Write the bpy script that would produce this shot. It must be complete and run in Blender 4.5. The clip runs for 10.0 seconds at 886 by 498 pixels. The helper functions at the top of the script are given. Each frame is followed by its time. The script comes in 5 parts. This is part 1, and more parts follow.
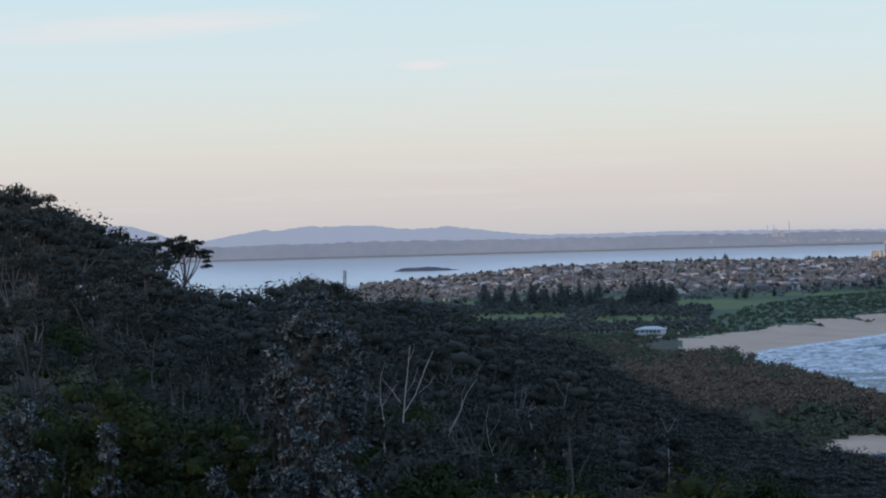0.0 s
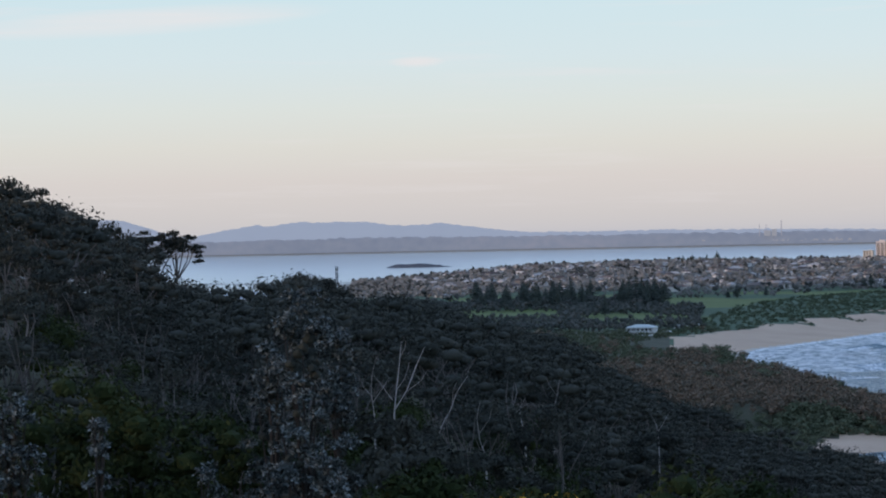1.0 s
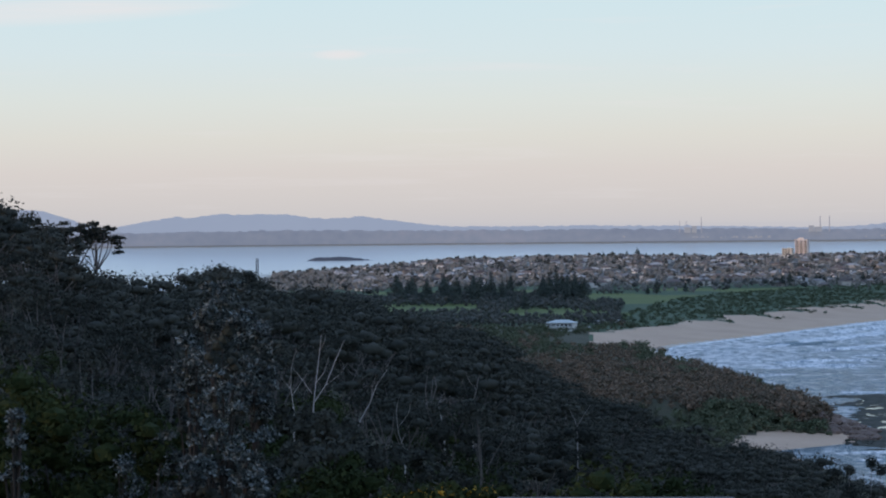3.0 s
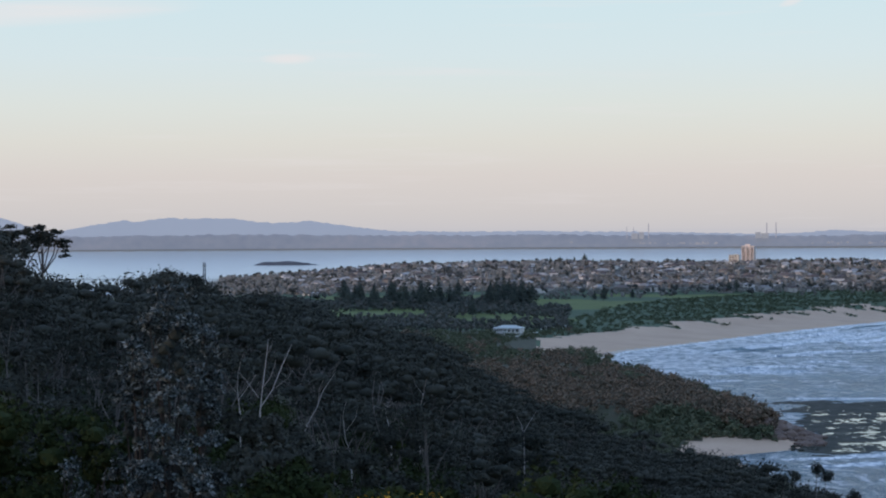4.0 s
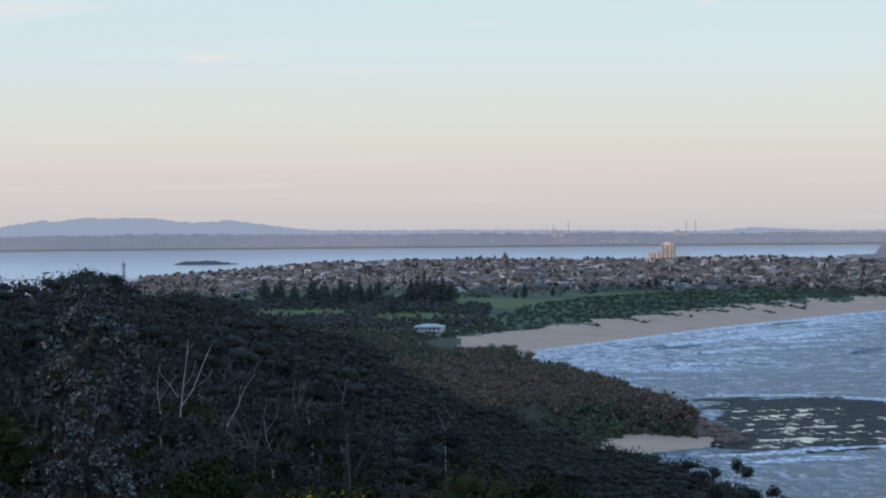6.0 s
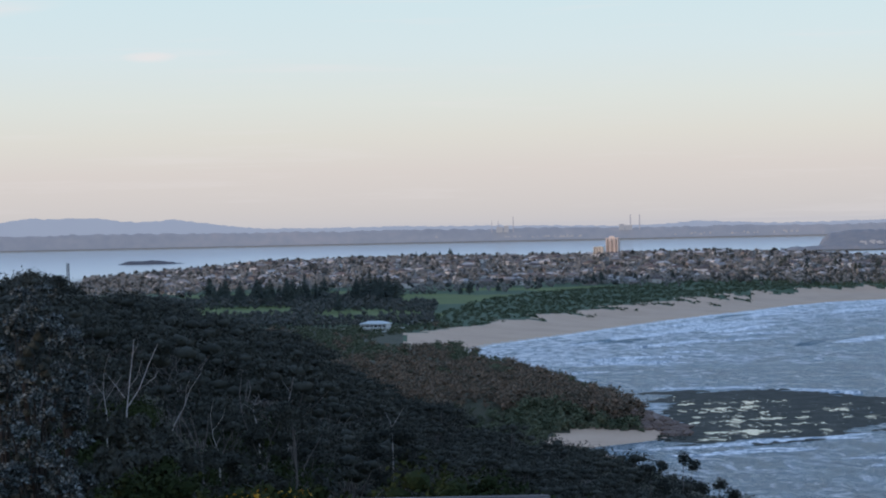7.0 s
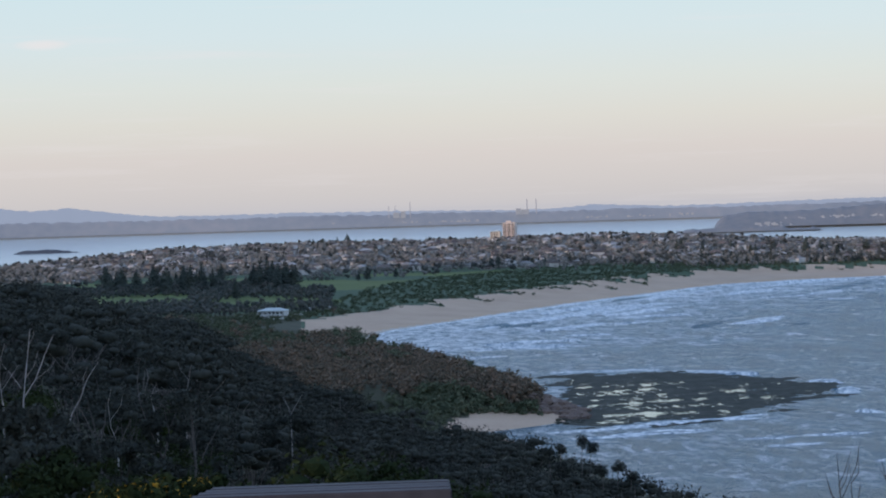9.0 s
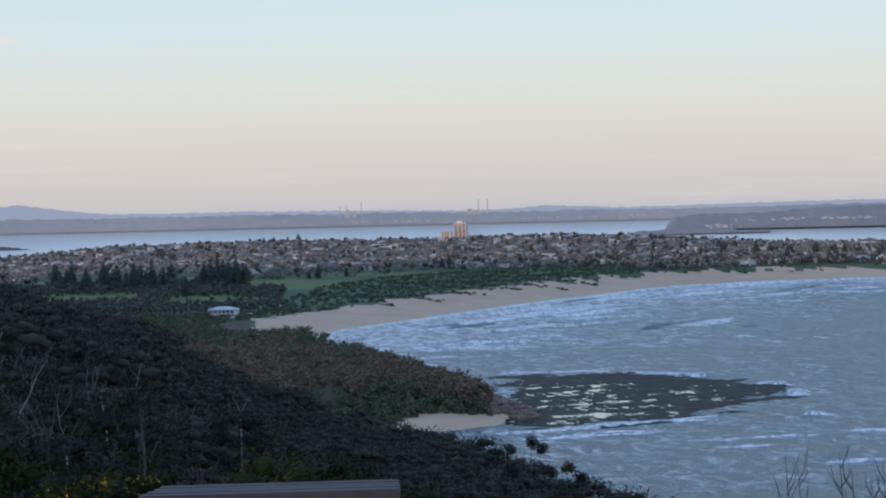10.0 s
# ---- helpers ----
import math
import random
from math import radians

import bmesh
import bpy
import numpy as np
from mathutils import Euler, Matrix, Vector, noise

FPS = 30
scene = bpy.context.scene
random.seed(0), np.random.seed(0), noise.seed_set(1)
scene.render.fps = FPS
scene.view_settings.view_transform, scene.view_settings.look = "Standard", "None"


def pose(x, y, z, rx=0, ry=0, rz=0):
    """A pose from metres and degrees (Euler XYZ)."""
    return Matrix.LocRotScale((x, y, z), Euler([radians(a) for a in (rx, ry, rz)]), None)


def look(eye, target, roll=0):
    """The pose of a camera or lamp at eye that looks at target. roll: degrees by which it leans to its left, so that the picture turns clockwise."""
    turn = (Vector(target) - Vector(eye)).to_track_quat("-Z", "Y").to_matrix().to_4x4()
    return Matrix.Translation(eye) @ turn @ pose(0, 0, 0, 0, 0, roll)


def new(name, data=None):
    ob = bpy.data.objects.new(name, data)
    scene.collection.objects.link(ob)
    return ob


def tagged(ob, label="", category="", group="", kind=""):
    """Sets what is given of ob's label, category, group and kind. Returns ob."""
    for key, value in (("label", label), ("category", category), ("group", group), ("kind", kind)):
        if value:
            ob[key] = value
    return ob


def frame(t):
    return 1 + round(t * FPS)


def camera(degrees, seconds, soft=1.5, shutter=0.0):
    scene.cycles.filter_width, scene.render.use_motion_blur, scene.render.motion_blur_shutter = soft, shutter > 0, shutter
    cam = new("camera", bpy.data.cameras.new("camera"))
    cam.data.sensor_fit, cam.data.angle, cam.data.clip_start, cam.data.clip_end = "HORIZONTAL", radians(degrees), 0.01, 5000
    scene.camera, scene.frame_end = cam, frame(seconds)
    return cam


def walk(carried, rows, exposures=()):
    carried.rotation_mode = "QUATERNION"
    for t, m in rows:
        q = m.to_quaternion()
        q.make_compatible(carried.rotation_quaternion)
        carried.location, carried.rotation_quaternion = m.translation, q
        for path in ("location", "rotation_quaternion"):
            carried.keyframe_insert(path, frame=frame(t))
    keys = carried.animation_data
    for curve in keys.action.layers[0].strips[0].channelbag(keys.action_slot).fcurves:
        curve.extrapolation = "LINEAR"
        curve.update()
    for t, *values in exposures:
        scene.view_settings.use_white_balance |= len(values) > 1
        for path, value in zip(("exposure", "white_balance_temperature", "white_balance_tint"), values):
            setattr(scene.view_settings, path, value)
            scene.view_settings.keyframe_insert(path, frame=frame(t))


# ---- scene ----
# A lookout on a wooded spur, 93 m above the sea, with a surf beach, a reef, a town on a
# strip of land and a lake behind. The camera stands on a tripod and pans to the right.
EYE = 93.0
FOCAL = 4400.0                      # bearing unit: 1 / 4400 rad, counted from BX = 784
BX, HORIZON = 784.0, 404.0

cam = camera(20.21, 10.0, soft=2.05)
PAN = [                             # seconds, bearing, pitch, lean to the right (degrees)
    (0.0, -4.52, 0.20, 1.56), (0.5, -4.46, 0.18, 1.38), (1.0, -4.34, 0.12, 1.15),
    (1.5, -4.24, 0.08, 1.07), (2.0, -3.89, 0.02, 0.89), (2.5, -3.29, -0.10, 0.73),
    (2.7, -2.99, -0.09, 0.67), (3.8, -1.47, 0.06, 0.30),
    (4.0, -1.31, 0.06, 0.29), (4.5, -0.89, 0.03, 0.25), (5.0, -0.48, 0.00, -0.10),
    (5.5, 0.00, 0.00, 0.00), (5.7, 0.165, 0.02, 0.29), (6.8, 1.555, -0.04, 0.92), (7.0, 1.79, -0.08, 1.17), (7.5, 2.16, -0.13, 1.33),
    (8.0, 2.63, -0.27, 1.28), (8.5, 3.28, -0.37, 1.43), (9.0, 4.15, -0.47, 1.71),
    (9.5, 4.80, -0.52, 1.67), (10.0, 5.28, -0.50, 1.30),
]
LEVEL = -math.degrees((441 - HORIZON) / FOCAL)
walk(cam, [(t, pose(0, 0.4, EYE, 0, 0, -b) @ pose(0, 0, 0, 90 + p + LEVEL) @ pose(0, 0, 0, 0, 0, -r))
           for t, b, p, r in PAN])

# ---- world and sun: clear dusk, low sun far to the side ----
SUN_BEARING, SUN_ELEV = -118.0, 4.5
world = bpy.data.worlds.new("dusk_sky")
scene.world = world
world.use_nodes = True
wn, wl = world.node_tree.nodes, world.node_tree.links
wn.clear()


def wnode(kind, **kw):
    n = wn.new(kind)
    for k, v in kw.items():
        n.inputs[k].default_value = v
    return n


wout, back = wn.new("ShaderNodeOutputWorld"), wn.new("ShaderNodeBackground")
coord = wn.new("ShaderNodeTexCoord")
sep = wn.new("ShaderNodeSeparateXYZ")
wl.new(coord.outputs["Generated"], sep.inputs[0])
clampz = wn.new("ShaderNodeMath"); clampz.operation = "MAXIMUM"; clampz.inputs[1].default_value = 0.0
wl.new(sep.outputs["Z"], clampz.inputs[0])
root = wn.new("ShaderNodeMath"); root.operation = "SQRT"
wl.new(clampz.outputs[0], root.inputs[0])
ramp = wn.new("ShaderNodeValToRGB")
wl.new(root.outputs[0], ramp.inputs[0])


def lin(r, g, b):
    return tuple(((c / 255 + 0.055) / 1.055) ** 2.4 if c > 10 else c / 255 / 12.92 for c in (r, g, b)) + (1.0,)


SKY = [(0.0, (194, 193, 200)), (0.08, (204, 200, 201)), (0.15, (213, 207, 205)), (0.19, (217, 216, 211)), (0.225, (216, 222, 220)),
       (0.265, (210, 225, 231)), (0.31, (203, 225, 234)), (0.40, (190, 216, 242)), (0.52, (174, 206, 248)), (0.75, (164, 199, 250)),
       (1.0, (158, 195, 250))]
el = ramp.color_ramp.elements
el[0].position, el[0].color = SKY[0][0], lin(*SKY[0][1])
el[1].position, el[1].color = SKY[-1][0], lin(*SKY[-1][1])
for p_, c_ in SKY[1:-1]:
    e_ = el.new(p_)
    e_.color = lin(*c_)
# thin streaks of high cloud
cmap = wn.new("ShaderNodeMapping")
cmap.inputs["Scale"].default_value = (5.0, 5.0, 95.0)
cmap.inputs["Location"].default_value = (3.1, 0.7, 2.35)
wl.new(coord.outputs["Generated"], cmap.inputs[0])
cn = wnode("ShaderNodeTexNoise", Scale=1.6, Detail=6.0, Roughness=0.62)
wl.new(cmap.outputs[0], cn.inputs["Vector"])
cr = wn.new("ShaderNodeMapRange")
cr.inputs["From Min"].default_value, cr.inputs["From Max"].default_value = 0.56, 0.82
cr.inputs["To Max"].default_value = 0.45
wl.new(cn.outputs[0], cr.inputs[0])
cm = wn.new("ShaderNodeMixRGB")
cm.inputs[2].default_value = lin(228, 224, 228)
wl.new(cr.outputs[0], cm.inputs[0])
wl.new(ramp.outputs[0], cm.inputs[1])
# one long wisp of cloud low in the west


def wmath(op, a, b):
    n_ = wn.new("ShaderNodeMath"); n_.operation = op
    for i_, v_ in enumerate((a, b)):
        if isinstance(v_, float):
            n_.inputs[i_].default_value = v_
        else:
            wl.new(v_, n_.inputs[i_])
    return n_.outputs[0]


def wisp(side, up, wide, tall, slant):
    off_ = wmath("SUBTRACT", wmath("DIVIDE", sep.outputs["X"], wmath("MAXIMUM", sep.outputs["Y"], 0.01)), side)
    u_ = wmath("DIVIDE", off_, wide)
    v_ = wmath("DIVIDE", wmath("SUBTRACT", wmath("SUBTRACT", sep.outputs["Z"], up), wmath("MULTIPLY", off_, slant)), tall)
    r_ = wmath("ADD", wmath("MULTIPLY", u_, u_), wmath("MULTIPLY", v_, v_))
    return wmath("MULTIPLY", wmath("MAXIMUM", wmath("SUBTRACT", 1.0, r_), 0.0), wmath("MULTIPLY", cn.outputs[0], 1.1))


wisps = wmath("MAXIMUM", wisp(-0.20, 0.0865, 0.085, 0.006, 0.05), wmath("MAXIMUM", wisp(-0.085, 0.069, 0.012, 0.0025, 0.0), wisp(0.118, 0.0905, 0.006, 0.002, 0.3)))
cm2 = wn.new("ShaderNodeMixRGB")
cm2.inputs[2].default_value = lin(232, 226, 228)
wl.new(wisps, cm2.inputs[0])
wl.new(cm.outputs[0], cm2.inputs[1])
nish = wn.new("ShaderNodeTexSky")
nish.sky_type, nish.sun_disc = "NISHITA", False
nish.sun_elevation, nish.sun_rotation = radians(SUN_ELEV), radians(SUN_BEARING)
nscale = wn.new("ShaderNodeMixRGB"); nscale.blend_type = "ADD"
nscale.inputs[0].default_value = 0.012
wl.new(cm2.outputs[0], nscale.inputs[1])
wl.new(nish.outputs[0], nscale.inputs[2])
wl.new(nscale.outputs[0], back.inputs[0])
back.inputs[1].default_value = 1.0
wl.new(back.outputs[0], wout.inputs[0])

sb, se = radians(SUN_BEARING), radians(SUN_ELEV)
sun = new("sun", bpy.data.lights.new("sun", "SUN"))
sun.data.energy, sun.data.angle, sun.data.color = 2.1, radians(0.9), (1.0, 0.76, 0.62)
sun.matrix_world = look((math.sin(sb) * math.cos(se) * 100, math.cos(sb) * math.cos(se) * 100, math.sin(se) * 100), (0, 0, 0))


# ---- materials ----
def material(name, ramp_colors, rough=0.9, scale=1.0, bump=0.0, fine=None, spread=0.0, island=0.0, metal=0.0, spec=0.3, glow=0.0, dim=1.0):
    """Noise-driven colours at two sizes; spread: variation from object to object; island: from piece to piece."""
    m = bpy.data.materials.new(name)
    m.use_nodes = True
    n, l = m.node_tree.nodes, m.node_tree.links
    b = n["Principled BSDF"]
    b.inputs["Roughness"].default_value, b.inputs["Metallic"].default_value = rough, metal
    b.inputs["Specular IOR Level"].default_value = spec
    geo = n.new("ShaderNodeNewGeometry")
    big = n.new("ShaderNodeTexNoise")
    big.inputs["Scale"].default_value, big.inputs["Detail"].default_value = scale, 3.0
    l.new(geo.outputs["Position"], big.inputs["Vector"])
    small = n.new("ShaderNodeTexNoise")
    small.inputs["Scale"].default_value, small.inputs["Detail"].default_value = fine or scale * 7.3, 4.0
    l.new(geo.outputs["Position"], small.inputs["Vector"])
    mix = n.new("ShaderNodeMath"); mix.operation = "MULTIPLY_ADD"
    mix.inputs[1].default_value = 0.45
    l.new(small.outputs[0], mix.inputs[0])
    half = n.new("ShaderNodeMath"); half.operation = "MULTIPLY"; half.inputs[1].default_value = 0.55
    l.new(big.outputs[0], half.inputs[0])
    l.new(half.outputs[0], mix.inputs[2])
    fac = mix.outputs[0]
    for amount, source in ((spread, None), (island, geo.outputs["Random Per Island"])):
        if amount:
            src = source or n.new("ShaderNodeObjectInfo").outputs["Random"]
            ma = n.new("ShaderNodeMath"); ma.operation = "MULTIPLY_ADD"; ma.inputs[1].default_value = amount
            sub = n.new("ShaderNodeMath"); sub.operation = "SUBTRACT"; sub.inputs[1].default_value = 0.5
            l.new(src, sub.inputs[0]); l.new(sub.outputs[0], ma.inputs[0]); l.new(fac, ma.inputs[2])
            fac = ma.outputs[0]
    r = n.new("ShaderNodeValToRGB")
    k = len(ramp_colors)
    for i, c in enumerate(ramp_colors):
        pos = 0.25 + 0.5 * i / max(1, k - 1)
        e = r.color_ramp.elements[i] if i < 2 else r.color_ramp.elements.new(pos)
        e.position, e.color = pos, (*c, 1.0)
    l.new(fac, r.inputs[0])
    if dim < 1:
        dm = n.new("ShaderNodeMixRGB"); dm.blend_type = "MULTIPLY"; dm.inputs[0].default_value = 1.0
        dm.inputs[2].default_value = (dim, dim, dim, 1)
        l.new(r.outputs[0], dm.inputs[1]); l.new(dm.outputs[0], b.inputs["Base Color"])
    else:
        l.new(r.outputs[0], b.inputs["Base Color"])
    if bump:
        bp = n.new("ShaderNodeBump")
        bp.inputs["Strength"].default_value, bp.inputs["Distance"].default_value = 0.6, bump
        l.new(small.outputs[0], bp.inputs["Height"])
        l.new(bp.outputs[0], b.inputs["Normal"])
    if glow:
        l.new(r.outputs[0], b.inputs["Emission Color"])
        b.inputs["Emission Strength"].default_value = glow
    return m


M_SCRUB = material("scrub_floor", [(0.03, 0.035, 0.02), (0.06, 0.06, 0.035), (0.09, 0.075, 0.05)], scale=0.05, fine=0.6, bump=0.3)
M_GRASS = material("mown_grass", [(0.075, 0.098, 0.03), (0.11, 0.138, 0.042), (0.15, 0.178, 0.06)], scale=0.02, fine=0.3, bump=0.05)
M_DUNE = material("dune_grass", [(0.04, 0.068, 0.038), (0.06, 0.095, 0.05), (0.10, 0.115, 0.07)], scale=0.05, fine=0.5, bump=0.3)
M_SAND = material("beach_sand", [(0.42, 0.285, 0.195), (0.51, 0.35, 0.245), (0.57, 0.40, 0.285)], scale=0.03, fine=0.8, bump=0.08)
M_WET = material("wet_sand", [(0.22, 0.15, 0.11), (0.29, 0.20, 0.145)], rough=0.35, scale=0.03, fine=0.5, spec=0.5)
M_CLIFF = material("cliff_rock", [(0.09, 0.07, 0.06), (0.17, 0.12, 0.10), (0.24, 0.18, 0.15)], scale=0.15, fine=1.2, bump=0.4)
# town ground lightened in base colour for the haze over the town
M_TOWN = material("hazy_town_ground", [(0.10, 0.105, 0.085), (0.14, 0.13, 0.11), (0.19, 0.17, 0.15)], scale=0.02, fine=0.25)
M_REEF = material("reef_rock", [(0.03, 0.03, 0.025), (0.06, 0.06, 0.05), (0.11, 0.105, 0.088)], spec=0.08, rough=0.85, scale=0.1, fine=0.9, bump=0.3)
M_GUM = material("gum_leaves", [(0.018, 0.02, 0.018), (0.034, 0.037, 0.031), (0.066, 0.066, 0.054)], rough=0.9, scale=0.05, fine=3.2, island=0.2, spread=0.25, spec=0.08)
M_WATTLE = material("wattle_leaves", [(0.013, 0.02, 0.008), (0.022, 0.031, 0.011), (0.042, 0.05, 0.018)], rough=0.9, scale=0.1, fine=6.0, island=0.25, spread=0.2, spec=0.08)
M_BANKSIA = material("banksia_leaves", [(0.01, 0.015, 0.014), (0.024, 0.032, 0.03), (0.19, 0.21, 0.205)], rough=0.55, scale=0.4, fine=3.0, island=0.5)
M_BARK = material("pale_bark", [(0.06, 0.052, 0.048), (0.10, 0.088, 0.082), (0.18, 0.16, 0.15)], scale=0.5, fine=4.0, spread=0.3)
M_STEM = material("dark_stem_bark", [(0.03, 0.026, 0.023), (0.055, 0.047, 0.042)], scale=1.0, fine=8.0, spec=0.1)
M_DEAD = material("bleached_wood", [(0.22, 0.20, 0.195), (0.32, 0.295, 0.285), (0.42, 0.39, 0.38)], scale=1.0, fine=6.0)
M_BROWN = material("heath_leaves", [(0.072, 0.07, 0.052), (0.15, 0.115, 0.084), (0.27, 0.168, 0.112)], rough=0.9, scale=0.1, fine=0.35, island=0.3, spec=0.08)
# leaf colours greyed and raised to carry the haze over the town
M_TOWNTREE = material("hazy_town_tree_leaves", [(0.14, 0.14, 0.132), (0.19, 0.182, 0.168), (0.245, 0.225, 0.205)], rough=0.9, scale=0.012, fine=0.2, island=0.45)
M_PINE = material("pine_needles", [(0.03, 0.04, 0.036), (0.05, 0.062, 0.053), (0.075, 0.088, 0.07)], rough=0.9, scale=0.1, fine=1.0, island=0.3, spread=0.2)
M_WALL = material("house_wall", [(0.2, 0.17, 0.15), (0.36, 0.32, 0.29), (0.66, 0.61, 0.57)], rough=0.8, scale=0.004, fine=0.05, spread=0.9)
M_ROOF = material("house_roof", [(0.08, 0.06, 0.055), (0.15, 0.105, 0.09), (0.16, 0.14, 0.135), (0.34, 0.325, 0.315)], rough=0.7, scale=0.004, fine=0.05, spread=1.2)
M_PANE = material("window_glass", [(0.02, 0.025, 0.03), (0.04, 0.05, 0.06)], rough=0.08, scale=0.1, spec=0.5)
M_WHITE = material("white_paint", [(0.62, 0.62, 0.60), (0.74, 0.74, 0.72)], rough=0.6, scale=0.2, fine=3.0)
M_CONCRETE = material("pale_concrete", [(0.58, 0.47, 0.41), (0.68, 0.56, 0.49), (0.72, 0.60, 0.53)], rough=0.85, scale=0.05, fine=0.8)
M_BRICK = material("warm_brick", [(0.34, 0.24, 0.19), (0.44, 0.32, 0.26)], rough=0.85, scale=0.05, fine=0.8)
M_SHEET = material("roof_sheet", [(0.42, 0.45, 0.44), (0.52, 0.55, 0.54)], rough=0.5, scale=0.1, fine=1.0)
M_METAL = material("dull_steel", [(0.20, 0.20, 0.21), (0.32, 0.32, 0.33)], rough=0.5, metal=0.6, scale=0.2)
# plinth colours: lighter grey for the top boards, darker brown for body and legs
M_TIMBER = material("grey_timber", [(0.035, 0.031, 0.034), (0.058, 0.052, 0.058), (0.08, 0.07, 0.078)], rough=0.75, scale=1.5, fine=18.0, bump=0.003)
M_TIMBER_SIDE = material("dark_brown", [(0.02, 0.014, 0.016), (0.035, 0.024, 0.026)], rough=0.7, scale=2.0, fine=20.0, bump=0.003)
# far hills: distance haze painted into blue-grey base colour and emission
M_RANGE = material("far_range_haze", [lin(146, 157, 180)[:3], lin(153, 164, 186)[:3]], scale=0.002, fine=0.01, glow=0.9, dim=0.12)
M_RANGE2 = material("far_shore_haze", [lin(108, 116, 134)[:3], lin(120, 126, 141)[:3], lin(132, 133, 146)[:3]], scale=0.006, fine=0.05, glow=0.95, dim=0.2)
# point and spit: haze put in as a paler base colour and weak emission
M_POINT_HAZE = material("hazy_wooded_point", [(0.12, 0.13, 0.15), (0.16, 0.16, 0.17), (0.2, 0.185, 0.185)], scale=0.008, fine=0.06, glow=0.25)


def water_material(name, deep, rough, foam_gain, wave, steep, ior=1.333, cover=0.0, grain=0.055):
    m = bpy.data.materials.new(name)
    m.use_nodes = True
    n, l = m.node_tree.nodes, m.node_tree.links
    b = n["Principled BSDF"]
    geo = n.new("ShaderNodeNewGeometry")
    mp = n.new("ShaderNodeMapping")
    mp.inputs["Rotation"].default_value = (0, 0, radians(28))
    mp.inputs["Scale"].default_value = (1.6, 0.7, 1.0)
    l.new(geo.outputs["Position"], mp.inputs[0])
    swell = n.new("ShaderNodeTexNoise")
    swell.inputs["Scale"].default_value, swell.inputs["Detail"].default_value = wave, 8.0
    swell.inputs["Roughness"].default_value = 0.68
    l.new(mp.outputs[0], swell.inputs["Vector"])
    bp = n.new("ShaderNodeBump")
    bp.inputs["Strength"].default_value, bp.inputs["Distance"].default_value = 1.0, steep
    l.new(swell.outputs[0], bp.inputs["Height"])
    l.new(bp.outputs[0], b.inputs["Normal"])
    b.inputs["IOR"].default_value = ior
    if foam_gain:
        at = n.new("ShaderNodeAttribute")
        at.attribute_name = "surf"
        lace = n.new("ShaderNodeTexNoise")
        lace.inputs["Scale"].default_value, lace.inputs["Detail"].default_value = grain, 8.0
        lace.inputs["Roughness"].default_value, lace.inputs["Distortion"].default_value = 0.68, 1.2
        l.new(mp.outputs[0], lace.inputs["Vector"])
        su = n.new("ShaderNodeMath"); su.operation = "MULTIPLY_ADD"; su.inputs[1].default_value = foam_gain
        ad = n.new("ShaderNodeMath"); ad.inputs[1].default_value = cover
        l.new(lace.outputs[0], ad.inputs[0])
        l.new(at.outputs["Fac"], su.inputs[0]); l.new(ad.outputs[0], su.inputs[2])
        mr = n.new("ShaderNodeMapRange")
        mr.inputs["From Min"].default_value, mr.inputs["From Max"].default_value = 0.61, 0.82
        l.new(su.outputs[0], mr.inputs[0])
        col = n.new("ShaderNodeMixRGB")
        col.inputs[1].default_value, col.inputs[2].default_value = (*deep, 1), (0.88, 0.87, 0.86, 1)
        # lit and dark wave facets painted into the water colour by noise
        broad = n.new("ShaderNodeTexNoise")
        broad.inputs["Scale"].default_value, broad.inputs["Detail"].default_value = 0.02, 9.0
        l.new(mp.outputs[0], broad.inputs["Vector"])
        tint = n.new("ShaderNodeMixRGB")
        tint.inputs[1].default_value, tint.inputs[2].default_value = (*[c * 0.35 for c in deep], 1), (*[c * 1.6 for c in deep], 1)
        l.new(broad.outputs[0], tint.inputs[0]); l.new(tint.outputs[0], col.inputs[1])
        l.new(mr.outputs[0], col.inputs[0])
        l.new(col.outputs[0], b.inputs["Base Color"])
        ro = n.new("ShaderNodeMapRange")
        ro.inputs["To Min"].default_value, ro.inputs["To Max"].default_value = rough, 0.75
        l.new(mr.outputs[0], ro.inputs[0])
        l.new(ro.outputs[0], b.inputs["Roughness"])
    else:
        b.inputs["Base Color"].default_value = (*deep, 1)
        b.inputs["Roughness"].default_value = rough
    return m


M_SEA = water_material("sea_water", (0.022, 0.098, 0.148), 0.3, 0.235, 0.085, 7.5, grain=0.06)
# near-white base and high IOR stand in for sky mirrored in the lake
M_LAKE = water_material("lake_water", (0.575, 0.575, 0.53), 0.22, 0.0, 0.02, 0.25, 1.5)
M_POOL = water_material("pool_water", (0.05, 0.07, 0.07), 0.05, 0.0, 0.3, 0.02)
M_FOAM = water_material("wave_foam", (0.03, 0.10, 0.16), 0.3, 0.01, 0.2, 0.6, 1.333, 0.24, 0.16)


# ---- plan arithmetic ----
def bearing(px):
    return (px - BX) / FOCAL


def flat(px, d):
    """Plan place at a bearing and a distance."""
    a = bearing(np.asarray(px, float))
    return d * np.sin(a), d * np.cos(a)


def rise(py, d):
    """Height seen at that angle below the horizon line, at distance d."""
    return EYE - (py - HORIZON) / FOCAL * d


def near(d):
    """Far distances are drawn in towards the eye, so that 25 km stays within 5 km."""
    d = np.asarray(d, float)
    return np.where(d < 2000, d, 2000 + 2900 * (1 - np.exp(-(np.maximum(d, 2000) - 2000) / 2900)))


